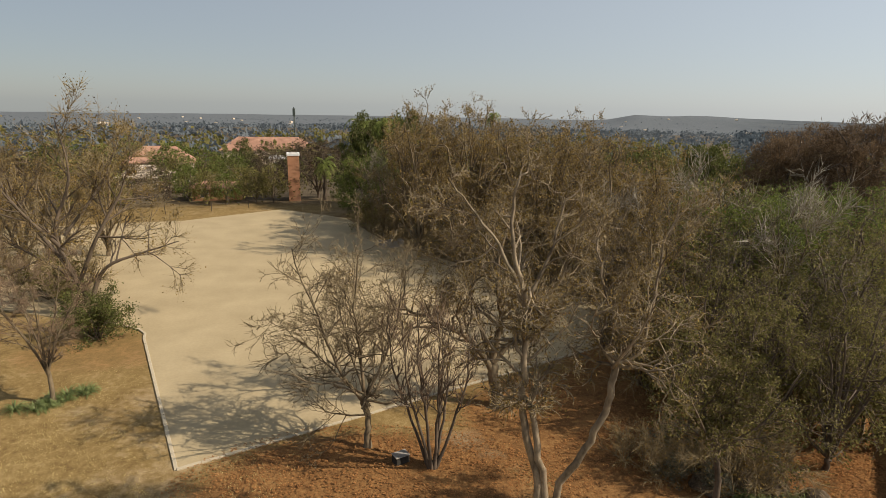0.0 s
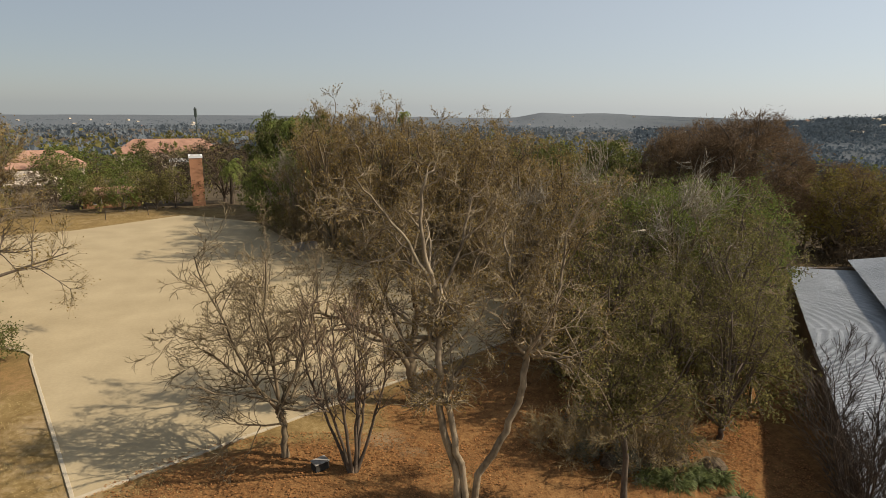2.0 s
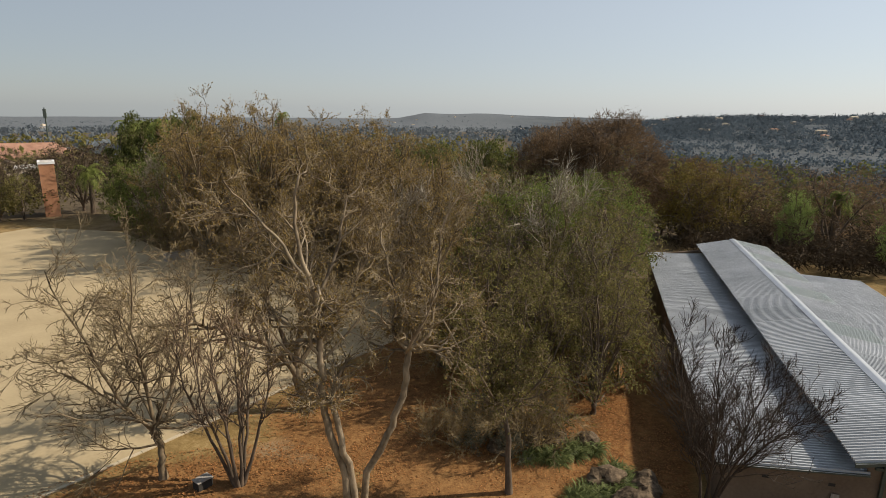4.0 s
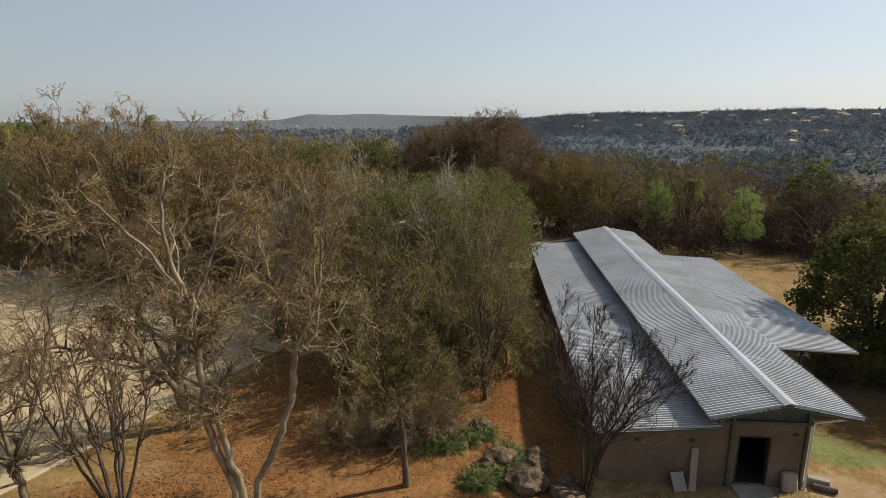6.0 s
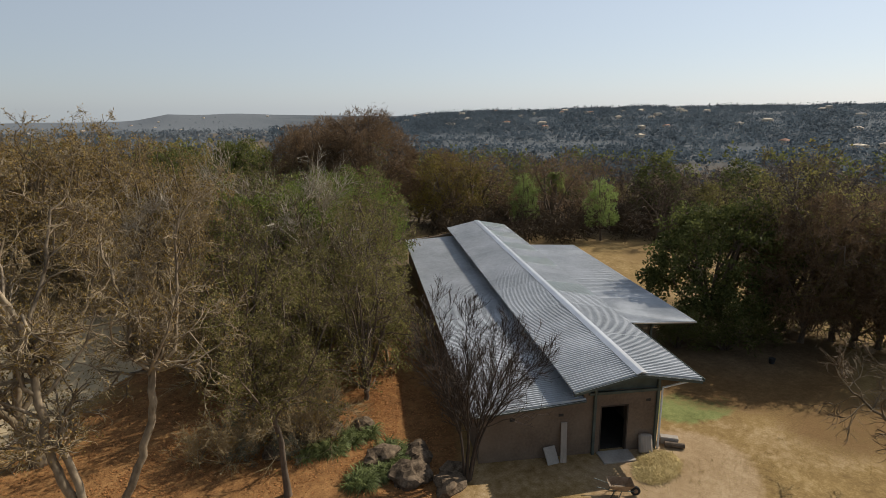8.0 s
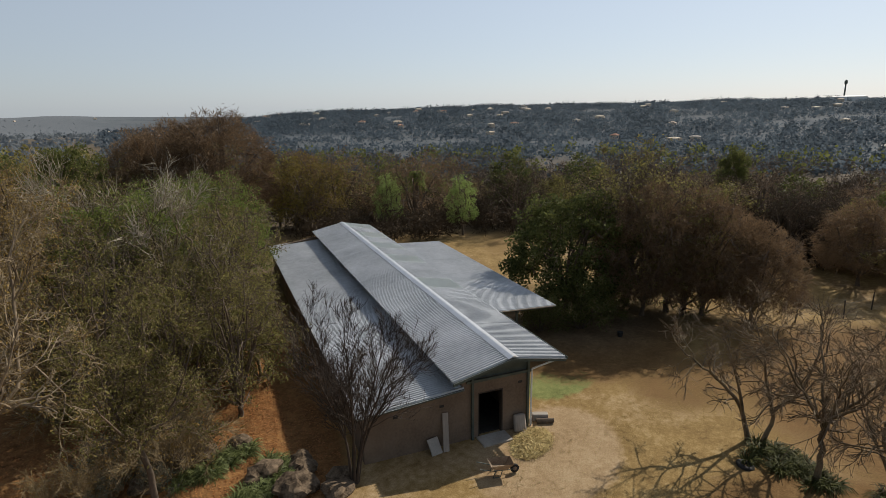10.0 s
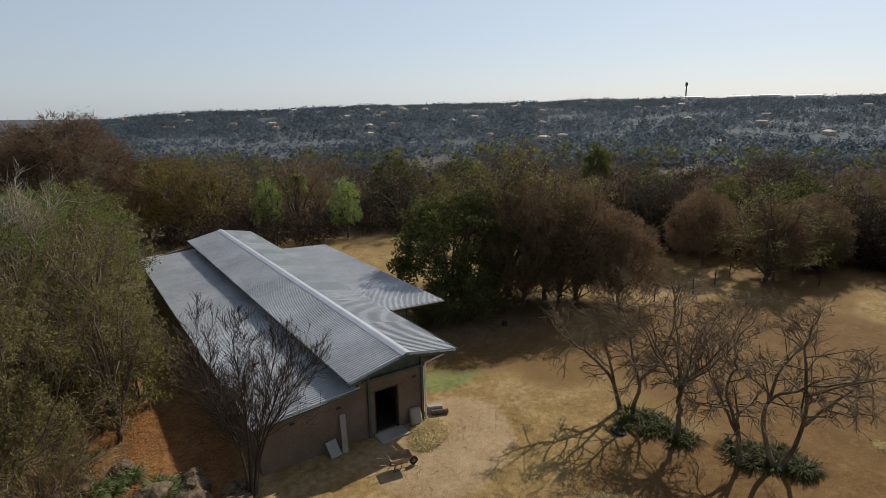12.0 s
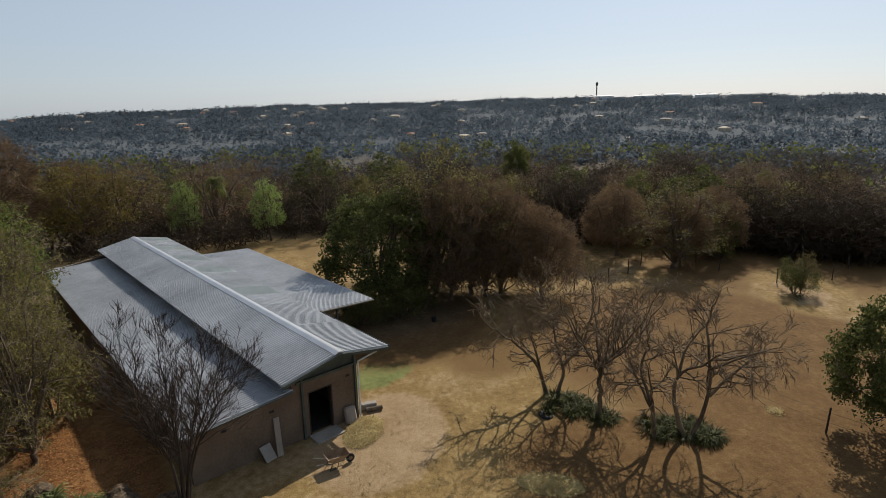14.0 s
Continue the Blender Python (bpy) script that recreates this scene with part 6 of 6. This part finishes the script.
# ---- things in front of the barn ----
def wheelbarrow(x, y, turn):
    top = thing("wheelbarrow", pose(x, y, 0.02, 0, 0, turn), "rusty steel wheelbarrow on the dusty ground", "wheelbarrow")
    bm = bmesh.new()
    lo = [(-0.30, -0.2, 0.34), (0.28, -0.2, 0.30), (0.28, 0.2, 0.30), (-0.30, 0.2, 0.34)]
    hi = [(-0.48, -0.33, 0.60), (0.52, -0.31, 0.58), (0.52, 0.31, 0.58), (-0.48, 0.33, 0.60)]
    a, b = [bm.verts.new(p) for p in lo], [bm.verts.new(p) for p in hi]
    bm.faces.new(a)
    for i in range(4):
        bm.faces.new((a[i], b[i], b[(i + 1) % 4], a[(i + 1) % 4]))
    bmesh.ops.solidify(bm, geom=bm.faces[:], thickness=0.012)
    part("tray", bm, DUSTY_STEEL, top, "dusty dented steel tray")
    for s in (-1, 1):
        bm = bmesh.new()
        rod(bm, (-0.95, s * 0.28, 0.52), (-0.3, s * 0.22, 0.32), 0.018)
        rod(bm, (-0.3, s * 0.22, 0.32), (0.62, s * 0.06, 0.19), 0.018)
        part("handle", bm, GREEN_STEEL, top)
        bm = bmesh.new()
        rod(bm, (-0.25, s * 0.22, 0.32), (-0.38, s * 0.24, 0.0), 0.016)
        rod(bm, (-0.38, s * 0.24, 0.01), (-0.05, s * 0.22, 0.01), 0.016)
        rod(bm, (-0.05, s * 0.22, 0.01), (0.05, s * 0.18, 0.26), 0.016)
        part("leg", bm, GREEN_STEEL, top)
    bm = bmesh.new()
    bmesh.ops.create_cone(bm, cap_ends=True, segments=20, radius1=0.19, radius2=0.19, depth=0.08, matrix=pose(0.64, 0, 0.19, 90, 0, 0))
    wheel = part("wheel", bm, RUBBER, top, "black rubber wheel")
    bm = bmesh.new()
    bmesh.ops.create_cone(bm, cap_ends=True, segments=16, radius1=0.09, radius2=0.09, depth=0.1, matrix=pose(0.64, 0, 0.19, 90, 0, 0))
    part("rim", bm, RUST_STEEL, wheel)
    return top


wheelbarrow(19.1, 9.15, -48)


def loose(name, m, bm, material, label, category):
    me = bpy.data.meshes.new(name)
    bm.normal_update()
    bm.to_mesh(me)
    bm.free()
    me.materials.append(material)
    ob = new(name, me)
    ob.matrix_basis = m
    return tagged(ob, label, category)


loose("plank", BARN @ pose(-0.3, -0.5, 0.0, -14, 4, 0), boxes((-0.14, 0.14, -0.02, 0.02, 0, 1.75), bevel=0.004), GREY_WOOD, "pale weathered plank leaning on the barn wall", "plank")
loose("paving_slab", BARN @ pose(-0.75, -0.55, 0.0, -38, 0, 12), boxes((-0.28, 0.28, -0.03, 0.03, 0, 0.75), bevel=0.008), CONCRETE, "grey slab tilted against the barn wall", "slab")
loose("feed_sack", BARN @ pose(3.55, -0.42, 0.02, -20, 0, -10), boxes((-0.3, 0.3, -0.12, 0.12, 0, 0.85), bevel=0.07), GREY_WOOD, "pale full sack leaning beside the column", "sack")
loose("stone_block", pose(24.06, 9.33, 0.0, 0, 0, -60), boxes((-0.4, 0.4, -0.17, 0.17, 0, 0.34), bevel=0.03), CONCRETE, "pale stone block on the ground by the column", "block")
bm = bmesh.new()
rod(bm, (-0.45, 0, 0.13), (0.4, 0.05, 0.14), 0.13, 0.11, 12)
loose("log", pose(23.85, 8.93, 0.0, 0, 0, -62), bm, BARK_DARK, "short dark log lying by the stone block", "log")
bm = bmesh.new()
rod(bm, (-0.7, 0, 0.06), (0.7, 0.1, 0.07), 0.05, 0.04, 8)
loose("pole", pose(22.60, 9.49, 0.02, 0, 0, 20), bm, GREY_WOOD, "short pale pole lying by the straw", "pole")
bm = bmesh.new()
for z, r0, r1 in ((0.0, 0.15, 0.19),):
    bmesh.ops.create_cone(bm, cap_ends=True, segments=18, radius1=r0, radius2=r1, depth=0.34, matrix=pose(0, 0, 0.17))
loose("bucket", pose(36.58, 8.55, 0.0), bm, RUBBER, "black rubber feed bucket under the trees", "bucket")


def tyre(x, y):
    top = thing("tyre", pose(x, y, 0.10, 12, 5, 0), "old black tyre lying at the edge of a plant bed", "tyre")
    bm = bmesh.new()
    rings = []
    for i in range(24):
        a = 2 * math.pi * i / 24
        rings.append([bm.verts.new(((0.27 + 0.12 * math.cos(q)) * math.cos(a), (0.27 + 0.12 * math.cos(q)) * math.sin(a), 0.10 * math.sin(q))) for q in [2 * math.pi * k / 10 for k in range(10)]])
    for i in range(24):
        for k in range(10):
            bm.faces.new((rings[i][k], rings[(i + 1) % 24][k], rings[(i + 1) % 24][(k + 1) % 10], rings[i][(k + 1) % 10]))
    part("casing", bm, RUBBER, top, "", True)


tyre(24.68, 0.28)

top = thing("crate", pose(-1.57, 23.44, 0, 0, 0, 30), "grey plastic crate half hidden by a bare tree", "crate")
part("body", boxes((-0.32, 0.32, -0.22, 0.22, 0.0, 0.36), bevel=0.015), DARK_INSIDE, top)
part("lid", boxes((-0.34, 0.34, -0.24, 0.24, 0.365, 0.41), bevel=0.01), CONCRETE, top, "dusty grey lid")
top = thing("water_trough", pose(-3.69, 62.99, 0.03, 0, 0, 25), "pale concrete trough at the arena's shaded side", "trough")
part("basin", boxes((-1.3, 1.3, -0.45, 0.45, 0, 0.15), (-1.3, -1.18, -0.45, 0.45, 0.15, 0.75), (1.18, 1.3, -0.45, 0.45, 0.15, 0.75), (-1.18, 1.18, -0.45, -0.33, 0.15, 0.75), (-1.18, 1.18, 0.33, 0.45, 0.15, 0.75)), CONCRETE, top)


def straw_heap(name, x, y, rx, ry, tall, count, seed, label):
    rng = np.random.default_rng(seed)
    m = count
    a, q = rng.uniform(0, 6.28, m), np.sqrt(rng.random(m))
    px, py = x + rx * q * np.cos(a), y + ry * q * np.sin(a)
    pz = tall * (1 - q ** 2) * rng.uniform(0.2, 1.0, m) + 0.02
    spots = np.stack([px, py, pz], 1)
    d = unit(rng.normal(0, 1, (m, 3)) * (1, 1, 0.25))
    s = rng.uniform(0.1, 0.28, (m, 1))
    w = unit(np.cross(d, (0, 0, 1.0))) * 0.008
    v = np.stack([spots - w, spots + w, spots + d * s + w * 0.5 + (0, 0, 0.01), spots + d * s - w * 0.5], 1).reshape(-1, 3)
    o = np.arange(m)[:, None] * 4
    return tagged(new(name, mesh_of(name, v, [o + [0, 1, 2, 3]], STRAW)), label, "straw", kind="stuff")


straw_heap("straw_heap", 21.90, 8.85, 1.4, 0.85, 0.36, 4500, 1, "trampled heap of greenish straw by the door")
straw_heap("straw_patch", 19.36, 0.05, 0.7, 1.5, 0.22, 4500, 2, "spread of bright yellow straw on the ground")
straw_heap("dung_heap", 27.05, -10.97, 0.5, 0.4, 0.12, 500, 3, "small scattered straw heap on the bare earth")


# ---- fences ----
def fence(points, label, tall=1.25):
    top = thing("wire_fence", pose(0, 0, 0), label, "fence")
    rng = random.Random(len(points))
    for x, y in points:
        bm = bmesh.new()
        z = float(height(x, y))
        rod(bm, (x, y, z - 0.2), (x + rng.uniform(-0.08, 0.08), y + rng.uniform(-0.08, 0.08), z + tall * rng.uniform(0.95, 1.1)), 0.05, 0.042, 7)
        part("post", bm, DARK_WOOD, top)
    for (x0, y0), (x1, y1) in zip(points, points[1:]):
        for share in (0.45, 0.85):
            w = Wood()
            s = np.linspace(0, 1, 6)[:, None]
            a, b = np.array([x0, y0, float(height(x0, y0)) + tall * share]), np.array([x1, y1, float(height(x1, y1)) + tall * share])
            w.tube(a + (b - a) * s - np.array([0, 0, 0.1]) * 4 * s * (1 - s), np.full(6, 0.006), 4)
            ob = new("wire", mesh_of("wire", np.concatenate(w.v), [np.concatenate(w.q)], WIRE))
            ob.parent = top


fence([(22.1, -18.3), (25.4, -12.6), (29.9, -8.4), (35.2, -5.5), (40.2, -3.2), (45.0, -1.5), (47.8, -4.5), (50.9, -6.4), (54.0, -7.9)], "sagging wire fence on thin wooden posts round the paddock")
fence([(55.7, -13.2), (53.0, -14.6), (49.7, -18.4), (51.2, -23.2), (55.3, -26.2), (59.5, -28.5)], "wire fence on thin posts at the paddock's far side")
fence([(-41.3, 79.6), (-35.8, 81.8), (-30.3, 84.0), (-25.8, 86.9)], "low post fence beyond the arena")


# ---- loose leaves and grass ----
def loose_leaves(name, seed, patches, count, size, material, label, category):
    rng = np.random.default_rng(seed)
    spots = []
    for cx, cy, rx, ry, turn, share in patches:
        m = int(count * share)
        a, q = rng.uniform(0, 6.28, m), np.sqrt(rng.random(m)) * 1.15
        u, w = rx * q * np.cos(a), ry * q * np.sin(a)
        c, s = math.cos(radians(turn)), math.sin(radians(turn))
        spots.append(np.stack([cx + u * c - w * s, cy + u * s + w * c, np.full(m, 0.03)], 1))
    spots = np.concatenate(spots)
    spots = spots[(in_arena(spots[:, 0], spots[:, 1]) < 0.5) & (near_barn(spots[:, 0], spots[:, 1]) > 0.2)]
    m = len(spots)
    spots[:, 2] += rng.uniform(0, 0.04, m)
    d = unit(rng.normal(0, 1, (m, 3)) * (1, 1, 0.18))
    w = unit(np.cross(d, rng.normal(0, 0.25, (m, 3)) + (0, 0, 1.0)))
    k = size * rng.uniform(0.5, 1.4, (m, 1))
    v = np.stack([spots, spots + d * k * 0.7 + w * k * 0.45, spots + d * k * 1.4, spots + d * k * 0.7 - w * k * 0.45], 1).reshape(-1, 3)
    f = [np.arange(m)[:, None] * 4 + [0, 1, 2, 3]]
    return tagged(new(name, mesh_of(name, v, f, material)), label, category, kind="stuff")


loose_leaves("fallen_leaves", 1, [(10.6, 19.8, 8.5, 6, 30, 0.4), (15.9, 25.4, 4, 9, -37, 0.25), (-3.0, 21.3, 7, 4.5, 0, 0.2), (8.9, 26.9, 8, 6, 0, 0.15)], 60000, 0.065, LITTER, "orange-brown fallen leaves on the ground", "leaves")


def grass(name, seed, patches, count, material, label):
    rng = np.random.default_rng(seed)
    spots = []
    for cx, cy, rx, ry, share in patches:
        m = int(count * share)
        a, q = rng.uniform(0, 6.28, m), np.sqrt(rng.random(m))
        spots.append(np.stack([cx + rx * q * np.cos(a), cy + ry * q * np.sin(a), np.full(m, -0.02)], 1))
    p = np.concatenate(spots)
    p = p[(in_arena(p[:, 0], p[:, 1]) < 0.3) & (near_barn(p[:, 0], p[:, 1]) > 0.3)]
    p = np.repeat(p, 5, 0) + rng.normal(0, 0.07, (len(p) * 5, 3)) * (1, 1, 0)
    m = len(p)
    d = unit(rng.normal(0, 0.6, (m, 3)) * (1, 1, 0) + (0, 0, 1.0))
    s = rng.uniform(0.04, 0.13, (m, 1))
    w = unit(np.cross(d, rng.normal(0, 1, (m, 3)))) * 0.009
    v = np.stack([p - w, p + w, p + d * s], 1).reshape(-1, 3)
    return tagged(new(name, mesh_of(name, v, [np.arange(m)[:, None] * 3 + [0, 1, 2]], material)), label, "grass", kind="stuff")


grass("dry_grass", 1, [(-14.8, 25.2, 9, 9, 0.35), (22.3, 1.4, 7, 9, 0.4), (30.1, -3.8, 8, 8, 0.25)], 12000, STRAW, "short dry straw-coloured winter grass")
